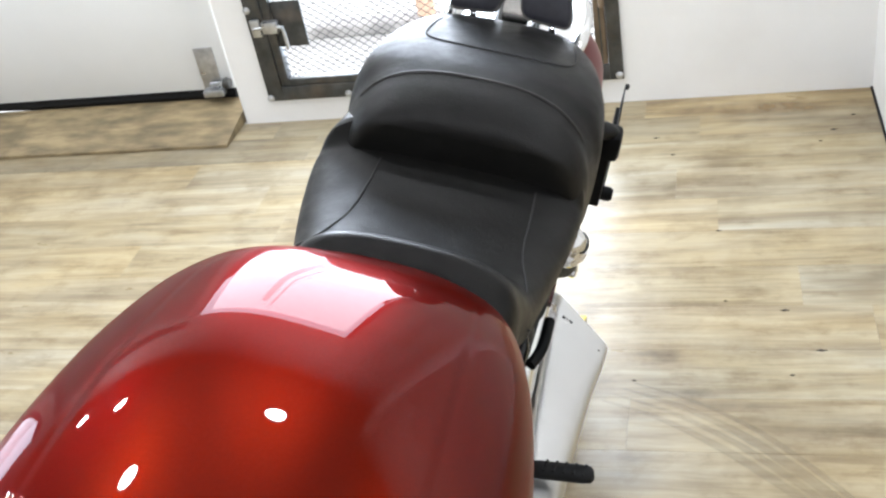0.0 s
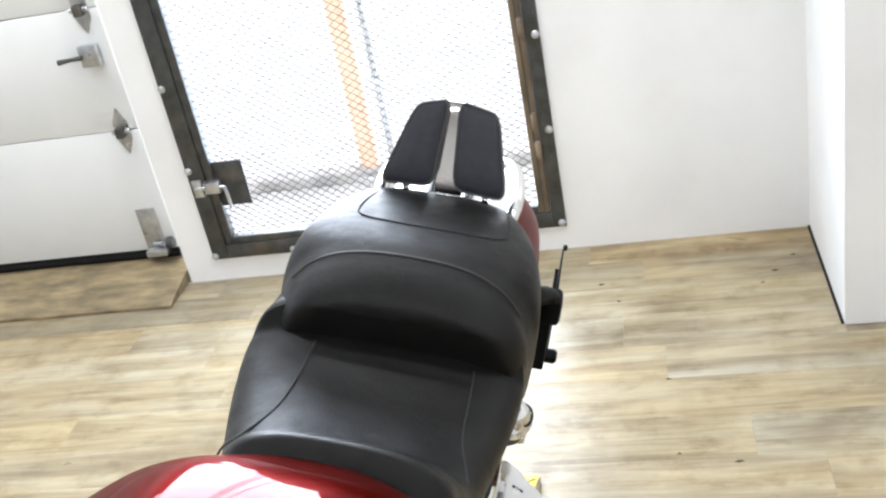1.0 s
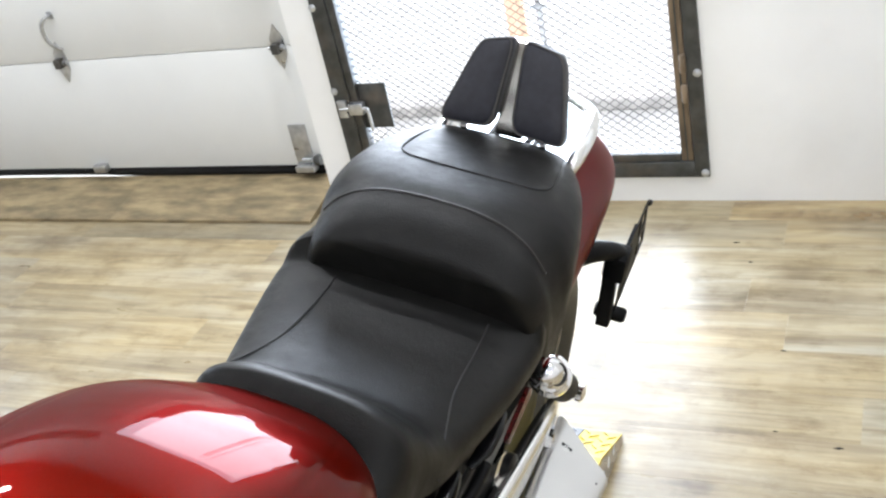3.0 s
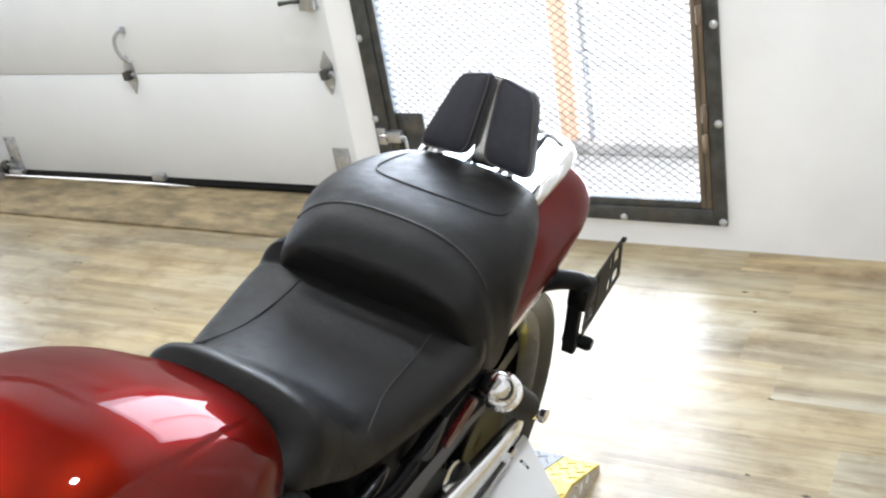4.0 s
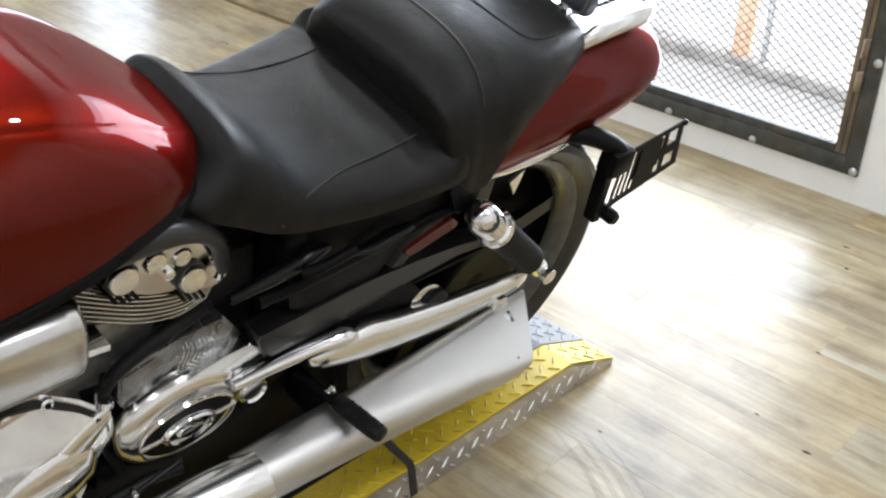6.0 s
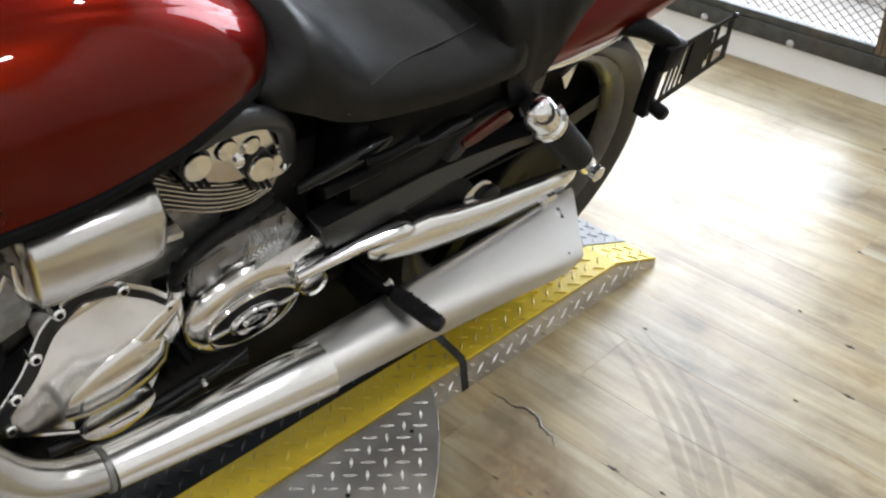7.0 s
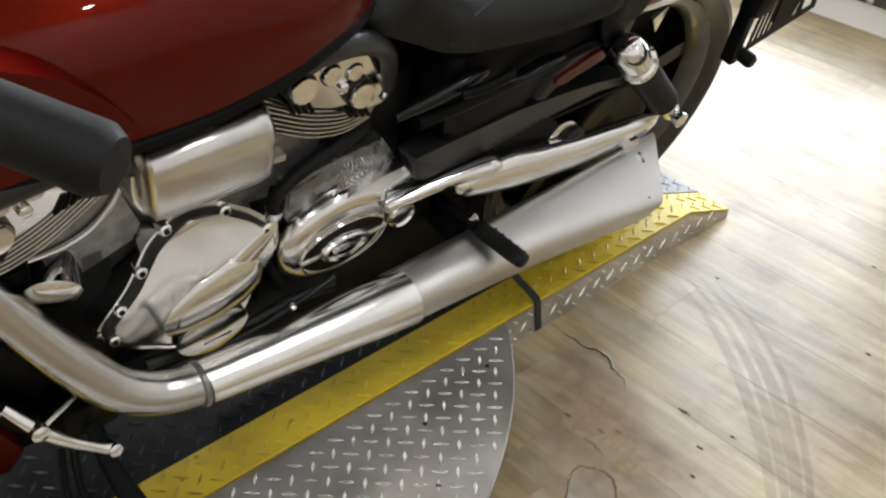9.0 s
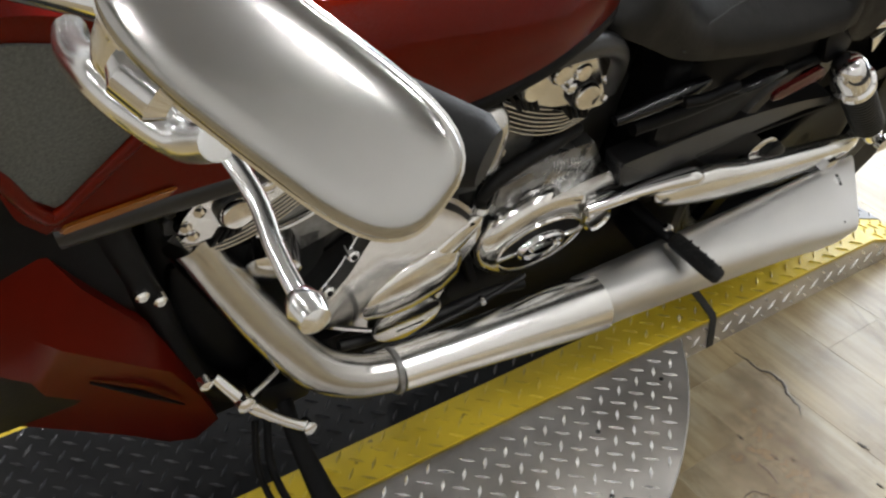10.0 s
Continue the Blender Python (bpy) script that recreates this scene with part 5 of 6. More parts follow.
part("cover_tongue", prism(rounded([(-0.598, 0.395), (-0.570, 0.418), (-0.543, 0.438), (-0.500, 0.458), (-0.451, 0.467), (-0.411, 0.468), (-0.388, 0.446), (-0.374, 0.416), (-0.386, 0.392), (-0.44, 0.37), (-0.54, 0.35)], 0.2, 5), 0.050, 0.110, 0.013, seg=5), SATIN, pul, "smooth bright housing behind the oval cover")
part("pivot_cap", lathe([(0, 0.026), (0.018, 0.026), (0.022, 0.022), (0.018, 0.018), (0.017, 0.004)], (0.092, -0.392, 0.352), (1, 0, 0.1), 28), CHROME, pul)
part("cap_face", lathe([(0.014, 0.0200), (0.0185, 0.0195), (0.0195, 0.016), (0.0198, 0.004)], (0.092, -0.392, 0.352), (1, 0, 0.1), 28), BRUSHED, pul)
jack = part("gearbox_case", prism(rounded([(-0.602, 0.500), (-0.566, 0.509), (-0.511, 0.517), (-0.440, 0.519), (-0.418, 0.484), (-0.394, 0.444), (-0.40, 0.38), (-0.56, 0.37), (-0.602, 0.44)], 0.06), -0.05, 0.086, 0.005), CASEGREY, engine, "cast gearbox case with fine ribs")
part("case_step", prism(rounded([(-0.452, 0.512), (-0.440, 0.512), (-0.402, 0.446), (-0.425, 0.448), (-0.432, 0.475), (-0.452, 0.49)], 0.15), 0.084, 0.0885, 0.0015), CASEGREY, jack)
part("case_step", prism(rounded([(-0.597, 0.490), (-0.545, 0.502), (-0.532, 0.480), (-0.562, 0.440), (-0.597, 0.45)], 0.12), 0.084, 0.088, 0.0015), CASEGREY, jack)
for k in range(8):
    t = k / 7
    part("case_rib", tube([(0.0862, -0.507 + 0.045 * t, 0.5056 - 0.009 * t), (0.0865, -0.5044 + 0.050 * t, 0.4766 - 0.0125 * t), (0.0865, -0.5322 + 0.034 * t, 0.4192 + 0.006 * t)], 0.0012, 6, smooth_path=4), POLISH, jack)
hs = tube([(0.07, -0.61, 0.49), (0.08, -0.625, 0.45), (0.075, -0.63, 0.40), (0.08, -0.615, 0.34), (0.09, -0.60, 0.29)], 0.008, 12, smooth_path=5)
part("hose", hs, RUBBER, engine)
part("cable", tube([(0.072, -0.465, 0.543), (0.080, -0.53, 0.532), (0.085, -0.59, 0.516), (0.088, -0.622, 0.490), (0.086, -0.620, 0.45)], [0.010, 0.012, 0.011, 0.009, 0.008], 12, smooth_path=5), RUBBER, engine)
part("hose_clamp", lathe([(0, 0.013), (0.012, 0.013)], (0.087, -0.622, 0.470), (0, -0.1, -1), 16), CHROME, engine)
part("lower_pipe", tube([(0.10, -0.83, 0.27), (0.11, -0.70, 0.262), (0.115, -0.58, 0.275), (0.12, -0.52, 0.27)], 0.009, 10, smooth_path=5), DARKMETAL, engine)
part("linkage_rod", tube([(0.12, -0.80, 0.262), (0.125, -0.70, 0.262), (0.125, -0.60, 0.275), (0.12, -0.52, 0.29)], 0.0045, 8, smooth_path=4), DARKMETAL, engine, "dark linkage rod")
part("rod_joint", lathe([(-0.008, 0.004), (-0.003, 0.006), (0.003, 0.006), (0.008, 0.004)], (0.123, -0.60, 0.277), (1, 0, 0), 14), CHROME, engine)
part("lower_frame", box(-0.09, 0.06, -1.06, -0.84, 0.13, 0.52, 0.02), BLACK, engine)
part("sump", box(-0.09, 0.085, -0.86, -0.42, 0.17, 0.27, 0.02), BLACK, engine)
part("oil_filter", lathe([(0, 0.034), (0.05, 0.034), (0.056, 0.028), (0.058, 0.01)], (0.04, -0.915, 0.50), (0.8, -0.35, -0.2), 28), CHROME, engine, "chrome oil filter")

# exhaust
def exhaust(s):
    hp = [(0.050, -1.035, 0.560), (0.060, -1.012, 0.515), (0.085, -0.978, 0.450), (0.115, -0.940, 0.385), (0.145, -0.895, 0.325), (0.165, -0.845, 0.298), (0.178, -0.79, 0.292)]
    ex = part("exhaust", tube([(s * u, v, w) for u, v, w in hp], [0.028, 0.030, 0.031, 0.032, 0.032, 0.031, 0.030], 24, smooth_path=6), DULLPIPE, bike, "polished exhaust with a satin muffler")
    part("pipe_clamp", lathe([(-0.0045, 0.032), (-0.0035, 0.0335), (0.0035, 0.0335), (0.0045, 0.032)], (s * 0.179, -0.79, 0.292), (s * 0.1, 1, -0.05), 28), ALU, ex)
    # front shield and muffler as stretched ovals
    def oval(rows, n=28):
        r = []
        for v, cu, cw, ru, rw, sh in rows:
            r.append([(s * (cu + ru * math.cos(2 * math.pi * k / n)), v + sh * math.sin(2 * math.pi * k / n), cw + rw * math.sin(2 * math.pi * k / n)) for k in range(n)])
        return rings_to(bmesh.new(), r)
    part("front_shield", oval([(-0.785, 0.180, 0.292, 0.032, 0.032, 0), (-0.70, 0.186, 0.288, 0.034, 0.034, 0), (-0.58, 0.193, 0.283, 0.040, 0.040, 0), (-0.50, 0.197, 0.279, 0.045, 0.045, 0), (-0.44, 0.199, 0.275, 0.047, 0.046, 0), (-0.435, 0.199, 0.275, 0.040, 0.040, 0)]), SATIN, ex, "satin heat shield")
    # the muffler grows from a round pipe into a flat-topped wedge with a slanted end
    def wedge(corners, share, v):
        own = rounded(corners, share, 8)
        cut = lambda u, w: -0.60 * (u - 0.165) - 0.30 * (0.31 - w)
        return [(s * u, v[0] + v[1] * cut(u, w), w) for u, w in own]
    rows = [(((0.155, 0.319), (0.239, 0.319), (0.239, 0.235), (0.155, 0.235)), 0.48, (-0.47, 0.0)),
            (((0.155, 0.320), (0.241, 0.316), (0.242, 0.234), (0.155, 0.234)), 0.46, (-0.38, 0.0)),
            (((0.157, 0.322), (0.247, 0.306), (0.246, 0.230), (0.155, 0.229)), 0.40, (-0.25, 0.0)),
            (((0.159, 0.323), (0.257, 0.297), (0.250, 0.227), (0.153, 0.225)), 0.32, (-0.12, 0.2)),
            (((0.160, 0.324), (0.266, 0.291), (0.256, 0.226), (0.152, 0.224)), 0.24, (0.0, 0.5)),
            (((0.160, 0.325), (0.277, 0.287), (0.262, 0.226), (0.150, 0.223)), 0.18, (0.10, 0.9)),
            (((0.160, 0.325), (0.281, 0.286), (0.264, 0.226), (0.150, 0.223)), 0.16, (0.162, 1.0))]
    rings = [wedge(*r) for r in rows]
    rings.append(wedge(((0.168, 0.317), (0.272, 0.283), (0.258, 0.232), (0.157, 0.230)), 0.16, (0.163, 1.0)))
    rings.append(wedge(((0.168, 0.317), (0.272, 0.283), (0.258, 0.232), (0.157, 0.230)), 0.16, (0.110, 1.0)))
    mf = part("muffler", rings_to(bmesh.new(), rings), MUFFLER, ex, "satin stainless flat-topped muffler with a slanted end")
    face = lambda f, v: (s * (0.163 + 0.115 * f), v - 0.03 * f, 0.3225 - 0.0365 * f)
    part("seam_line", tube([face(0.22, 0.098), face(0.5, 0.094), face(0.82, 0.089)], [0.0007, 0.0011, 0.0007], 6), DARKMETAL, mf)
    part("end_rivet", lathe([(0, 0.0022), (0.0012, 0.002), (0.0016, 0.001)], face(0.86, 0.089), (s * 0.3, 0, 1), 10), DARKMETAL, mf)
    pm = pose(s * 0.1935, 0.098, 0.3126, 0, s * 17.6, s * -14)
    a = part("maker_plate", box(-0.011, 0.011, -0.008, 0.008, 0.0002, 0.0014, 0.0004, m=pm), DARKMETAL, mf, "small dark maker plate")
    for p, q in ((-0.0035, 0.006), (0.0005, 0.0066), (0.0045, 0.004)):
        part("plate_bar", box(p - 0.0011, p + 0.0011, -q, q, 0.0014, 0.0020, m=pm), SATIN, a)
    part("hanger", box(min(s * 0.08, s * 0.155), max(s * 0.08, s * 0.155), -0.31, -0.28, 0.27, 0.325, 0.008), BLACK, mf)
    return ex


exhaust(1)
exhaust(-1)

# passenger peg
def peg(s):
    rows = [((0.181, -0.291, 0.336), 0.009), ((0.186, -0.289, 0.336), 0.0150), ((0.198, -0.287, 0.336), 0.0165), ((0.262, -0.277, 0.338), 0.0165), ((0.276, -0.275, 0.339), 0.0150), ((0.280, -0.274, 0.339), 0.010)]
    p = part("passenger_peg", tube([(s * a[0], a[1], a[2]) for a, r in rows], [r for a, r in rows], 16, flat=0.72), RUBBER, bike, "black rubber passenger foot peg")
    part("peg_mount", tube([(s * 0.10, -0.30, 0.330), (s * 0.15, -0.296, 0.332), (s * 0.182, -0.291, 0.336)], [0.012, 0.011, 0.010], 12, smooth_path=4), BLACK, p)
    part("peg_bolt", lathe([(0, 0.008), (0.008, 0.008), (0.012, 0.004)], (s * 0.166, -0.288, 0.338), (s * 0.4, -0.3, 0.9), 12), CHROME, p)
    for k in range(5):
        u = 0.203 + 0.015 * k
        part("peg_rib", tube([(s * u, -0.297 + 0.15 * (u - 0.198), 0.3475), (s * (u + 0.004), -0.275 + 0.15 * (u - 0.198), 0.3475)], 0.0022, 6), RUBBER, p)


peg(1)
peg(-1)

# front: radiator, shroud and chin
rad = part("radiator", box(-0.14, 0.095, -1.30, -1.10, 0.36, 0.92, 0.02), BLACK, bike, "black radiator behind red shrouds")
part("down_tube", tube([(0.085, -1.16, 0.80), (0.08, -1.10, 0.55), (0.08, -1.03, 0.30), (0.07, -0.95, 0.20)], 0.020, 14, smooth_path=5), BLACK, rad)
for v, w in ((-1.105, 0.555), (-1.085, 0.535)):
    part("frame_bolt", lathe([(0, 0.0085), (0.008, 0.0085), (0.011, 0.005)], (0.098, v, w), (1, 0, 0), 16), SATIN, rad)
for s in (1, -1):
    so = rounded([(-1.42, 0.97), (-1.30, 1.02), (-1.20, 1.03), (-1.06, 0.975), (-0.94, 0.915), (-0.900, 0.874), (-0.868, 0.826), (-0.885, 0.818), (-1.02, 0.805), (-1.11, 0.799), (-1.16, 0.794), (-1.20, 0.793), (-1.226, 0.826), (-1.238, 0.875), (-1.30, 0.92)], 0.2, 4)

    # the shroud stands further out towards its rear tip
    def flare(own):
        for vtx in own.verts:
            if abs(vtx.co.x) > 0.12:
                vtx.co.x += s * 0.016 * min(1.0, max(0.0, (vtx.co.y + 1.10) / 0.22))
        return own
    sh = part("radiator_shroud", flare(prism(so, s * 0.10, s * 0.184, 0.010, seg=4)), RED, bike, "glossy candy red radiator shroud")
    mo = rounded([(-1.36, 0.968), (-1.215, 1.008), (-1.150, 0.990), (-1.112, 0.905), (-1.194, 0.830), (-1.212, 0.850), (-1.231, 0.889)], 0.12, 4)
    part("shroud_mesh", prism(mo, s * 0.178, s * 0.1868, 0.001), MESHGREY, sh, "grey mesh insert")
    rim = [(-1.262, 0.908), (-1.236, 0.888), (-1.218, 0.848), (-1.205, 0.826), (-1.192, 0.822), (-1.150, 0.860), (-1.106, 0.902), (-1.118, 0.945), (-1.146, 0.993)]
    part("mesh_rim", tube([(s * 0.184, v, w) for v, w in rim], [0.004] + [0.0075] * 7 + [0.004], 12, smooth_path=5), RED, sh)
    part("amber_reflector", prism(rounded([(-1.196, 0.797), (-1.10, 0.805), (-1.09, 0.812), (-1.19, 0.806)], 0.2), s * 0.178, s * 0.1880, 0.002), AMBER, sh)
    for v, w in ((-0.905, 0.836), (-0.945, 0.842)):
        part("shroud_screw", lathe([(0, 0.008), (0.004, 0.008), (0.006, 0.004)], (s * 0.1985, v, w), (s, 0, 0), 12), SATIN, sh)
    # faceted chin fairing: upper edge, a proud crease line, lower edge
    upper = [(0.05, -1.36, 0.690), (0.09, -1.199, 0.671), (0.112, -1.169, 0.615), (0.112, -1.100, 0.495), (0.104, -1.05, 0.355), (0.094, -1.014, 0.220)]
    crease = [(0.08, -1.37, 0.560), (0.128, -1.230, 0.585), (0.142, -1.205, 0.565), (0.136, -1.089, 0.435), (0.122, -1.048, 0.330), (0.098, -1.012, 0.205)]
    lower = [(0.040, -1.38, 0.373), (0.050, -1.290, 0.333), (0.055, -1.240, 0.296), (0.056, -1.12, 0.176), (0.058, -1.07, 0.120), (0.060, -1.030, 0.102)]
    back_ = [[(0.02, v, w) for u, v, w in row] for row in (lower, upper)]
    chin = [[(s * u, v, w) for u, v, w in ring] for ring in zip(upper, crease, lower, *back_)]
    cb = rings_to(bmesh.new(), chin)
    bmesh.ops.bevel(cb, geom=[e_ for e_ in cb.edges if e_.calc_face_angle(0) > 0.12], offset=0.011, segments=3, affect="EDGES", profile=0.5)
    cf = part("chin_fairing", cb, SOFTRED, bike, "candy red faceted chin fairing", angle=45)
    part("fairing_slot", tube([(s * 0.122, -1.178, 0.455), (s * 0.127, -1.12, 0.395), (s * 0.118, -1.068, 0.318)], [0.002, 0.006, 0.002], 8, flat=0.5, smooth_path=4), BLACK, cf)

# handlebar, grip, lever, mirror
bar = part("handlebar", tube([(0.0, -1.27, 1.03), (0.12, -1.26, 1.05), (0.24, -1.19, 1.09), (0.34, -1.12, 1.11), (0.46, -1.045, 1.112)], 0.0135, 14, smooth_path=5), CHROME, bike, "chrome handlebar")
part("handlebar_right", tube([(0.0, -1.27, 1.03), (-0.12, -1.26, 1.05), (-0.24, -1.19, 1.09), (-0.34, -1.12, 1.11), (-0.46, -1.045, 1.112)], 0.0135, 14, smooth_path=5), CHROME, bar)
part("riser", box(-0.06, 0.06, -1.30, -1.24, 0.93, 1.03, 0.012), BLACK, bar)
for s in (1, -1):
    g = part("grip", tube([(s * 0.335, -1.122, 1.111), (s * 0.345, -1.116, 1.111), (s * 0.475, -1.036, 1.112), (s * 0.483, -1.031, 1.112)], [0.018, 0.0225, 0.0225, 0.017], 24), RUBBER, bar, "black rubber grip")
    part("switch_box", box(-0.024, 0.024, -0.020, 0.020, -0.024, 0.024, 0.009, m=pose(s * 0.300, -1.148, 1.105, 0, 0, s * 32)), BLACK, bar, "black switch housing")
    part("lever", tube([(s * 0.335, -1.150, 1.075), (s * 0.375, -1.140, 1.068), (s * 0.425, -1.140, 1.070), (s * 0.47, -1.150, 1.079), (s * 0.508, -1.156, 1.088)], [0.0075, 0.0068, 0.0062, 0.0058, 0.0056], 12, flat=0.7, smooth_path=5), SATIN, bar, "polished clutch lever")
    part("lever_ball", lathe([(-0.0125, 0.003), (-0.009, 0.0080), (0, 0.0108), (0.009, 0.0085), (0.0125, 0.003)], (s * 0.517, -1.157, 1.090), (1, 0, 0.1), 24), SATIN, bar)
perch = part("lever_perch", tube([(0.274, -1.160, 1.102), (0.272, -1.160, 1.070), (0.271, -1.160, 1.040)], [0.011, 0.012, 0.014], 16, flat=0.8), SATIN, bar, "bright lever perch")
part("perch_arm", tube([(0.271, -1.160, 1.036), (0.305, -1.158, 1.048), (0.345, -1.152, 1.070), (0.360, -1.148, 1.078)], [0.012, 0.010, 0.010, 0.009], 14, smooth_path=4), SATIN, perch)
part("perch_bolt", lathe([(0, 0.007), (0.002, 0.007), (0.003, 0.004)], (0.275, -1.148, 1.040), (0.5, 0.7, 0.4), 14), BLACK, perch)
mir = part("mirror", tube([(0.32, -1.20, 1.12), (0.37, -1.212, 1.150), (0.42, -1.216, 1.178), (0.445, -1.212, 1.182), (0.470, -1.200, 1.180), (0.495, -1.195, 1.200)], [0.010, 0.010, 0.011, 0.010, 0.009, 0.008], 14, smooth_path=5), SATIN, bike, "silver mirror on a short jointed stalk")
part("stalk_bar", tube([(0.438, -1.208, 1.290), (0.440, -1.2125, 1.250), (0.440, -1.2145, 1.220), (0.441, -1.2155, 1.200), (0.441, -1.216, 1.190)], [0.009, 0.0095, 0.0100, 0.0105, 0.005], 16, flat=0.55, smooth_path=4), SATIN, mir, "flat bright stalk bar")
part("stalk_hole", lathe([(0, 0.0050), (0.0015, 0.0050), (0.002, 0.003)], (0.4445, -1.209, 1.202), (0.45, 0.62, 0.62), 16), BLACK, mir)
ctr = Vector((0.5216, -1.182, 1.2508))
la = Vector((0.102, 0.076, -0.052)).normalized()
nr = Vector((0.26, -0.15, 0.29))
nr = (nr - la * nr.dot(la)).normalized()
wa = nr.cross(la)


def mirror_rings(rows, n=40):
    r = []
    for d, a, b in rows:
        ring = []
        for k in range(n):
            t = 2 * math.pi * k / n
            c, s_ = math.cos(t), math.sin(t)
            ring.append(ctr + la * a * math.copysign(abs(c) ** 0.58, c) + wa * b * 1.17 * math.copysign(abs(s_) ** 0.70, s_) * (1 + 0.12 * c) + nr * d)
        r.append(ring)
    return rings_to(bmesh.new(), r)


shell = part("mirror_shell", mirror_rings([(-0.016, 0.070, 0.0215), (-0.012, 0.0735, 0.0245), (-0.004, 0.0745, 0.0252), (0.001, 0.0735, 0.0244), (0.0035, 0.0715, 0.0226), (0.0046, 0.067, 0.0190), (0.0050, 0.05, 0.013), (0.0052, 0.02, 0.005)]), SILVERPAINT, mir, "silver mirror shell")
part("mirror_rim", mirror_rings([(-0.0165, 0.0745, 0.0250), (-0.0145, 0.0765, 0.0266), (-0.0105, 0.0765, 0.0266), (-0.0085, 0.0745, 0.0250)]), SATIN, mir)
part("mirror_glass", mirror_rings([(-0.0175, 0.067, 0.0165), (-0.0165, 0.068, 0.0175)]), GLASS, mir)
part("mirror_joint", lathe([(-0.014, 0.008), (-0.008, 0.014), (0.008, 0.014), (0.014, 0.008)], (0.488, -1.218, 1.236), (0.5, 0.3, -0.2), 18), CHROME, mir)

# gear shift lever and side stand
sl = part("shift_lever", tube([(0.135, -1.035, 0.385), (0.165, -1.005, 0.345), (0.178, -0.975, 0.310), (0.188, -0.945, 0.282), (0.192, -0.93, 0.272)], [0.007, 0.009, 0.008, 0.007, 0.009], 12, smooth_path=5), CHROME, bike, "chrome gear shift lever")
part("shift_pivot", lathe([(-0.014, 0.012), (0.014, 0.012), (0.018, 0.007)], (0.160, -1.008, 0.35), (1, 0, 0.2), 16), POLISH, sl)
part("shift_tip", lathe([(-0.008, 0.009), (0.010, 0.0095), (0.012, 0.006)], (0.192, -0.928, 0.270), (0.9, 0.1, 0.4), 14), CHROME, sl)
part("shift_ball", lathe([(-0.01, 0.003), (-0.006, 0.009), (0.006, 0.009), (0.01, 0.003)], (0.142, -1.05, 0.392), (1, 0, 0), 14), CHROME, sl)
part("shift_rod", tube([(0.16, -1.0, 0.345), (0.12, -0.93, 0.32), (0.10, -0.88, 0.31)], 0.004, 8), CHROME, sl)
stand = part("side_stand", tube([(0.095, -0.92, 0.235), (0.16, -0.925, 0.19), (0.235, -0.915, 0.135), (0.295, -0.90, 0.092)], [0.012, 0.013, 0.019, 0.022], 14, flat=0.4), BLACK, bike, "black side stand resting on the platform")
part("stand_foot", box(-0.028, 0.028, -0.022, 0.022, -0.004, 0.004, 0.003, m=pose(0.300, -0.898, 0.0915, 0, 16, 0)), BLACK, stand)
part("stand_loop", tube([(0.14, -0.96, 0.235), (0.19, -0.975, 0.19), (0.245, -0.965, 0.15), (0.262, -0.935, 0.135)], 0.006, 10, smooth_path=4), BLACK, stand)
part("stand_spring", tube([(0.135, -0.975, 0.230), (0.185, -0.992, 0.185), (0.240, -0.983, 0.145), (0.262, -0.955, 0.128)], 0.005, 8, smooth_path=4), BLACK, stand)
part("stand_bracket", box(0.07, 0.12, -0.96, -0.88, 0.20, 0.27, 0.008), BLACK, stand)

# ---- floor marks ----
def ragged(points, name, mat, label, z=0.0016):
    bm = bmesh.new()
    ring = []
    for (x0, y0), (x1, y1) in zip(points, points[1:] + points[:1]):
        for k in range(6):
            t = k / 6
            j = 0.0016
            ring.append((x0 + (x1 - x0) * t + random.uniform(-j, j), y0 + (y1 - y0) * t + random.uniform(-j, j)))
    rings_to(bm, [[(x, y, 0.0002) for x, y in ring], [(x, y, z) for x, y in ring]])
    return structure(name, bm, mat, label, "floor damage")


def tear(points, width, name="floor_tear", label="thin dark ragged tear in the vinyl floor"):
    """A ragged crack along a line: a dark gap of uneven width with a lifted lip of vinyl beside it."""
    pts, _ = spline([Vector((x, y, 0)) for x, y in points], [0] * len(points), 7)
    gap, lip = [], []
    for i, p in enumerate(pts):
        d = (pts[min(i + 1, len(pts) - 1)] - pts[max(i - 1, 0)]).normalized()
        s = Vector((-d.y, d.x, 0))
        p = p + s * random.uniform(-0.0015, 0.0015)
        e = math.sin(math.pi * (i + 0.3) / (len(pts) - 0.4))
        w = width * e * random.uniform(0.5, 1.0) + 0.0004
        gap.append([p + Vector((0, 0, 0.0002)), p - s * w + Vector((0, 0, 0.0002)), p - s * w + Vector((0, 0, 0.0009)), p + Vector((0, 0, 0.0009))])
        h = 0.0005 + 0.0010 * e * random.uniform(0.6, 1.0)
        lip.append([p + Vector((0, 0, 0.0003)), p + Vector((0, 0, h)), p + s * 0.0022 * e + Vector((0, 0, 0.0005)), p + s * 0.003 * e + s * 0.0005 + Vector((0, 0, 0.0001))])
    o = structure(name, rings_to(bmesh.new(), gap), CRACK, label, "floor damage")
    part("lifted_edge", rings_to(bmesh.new(), lip), VINYL, o)
    return o


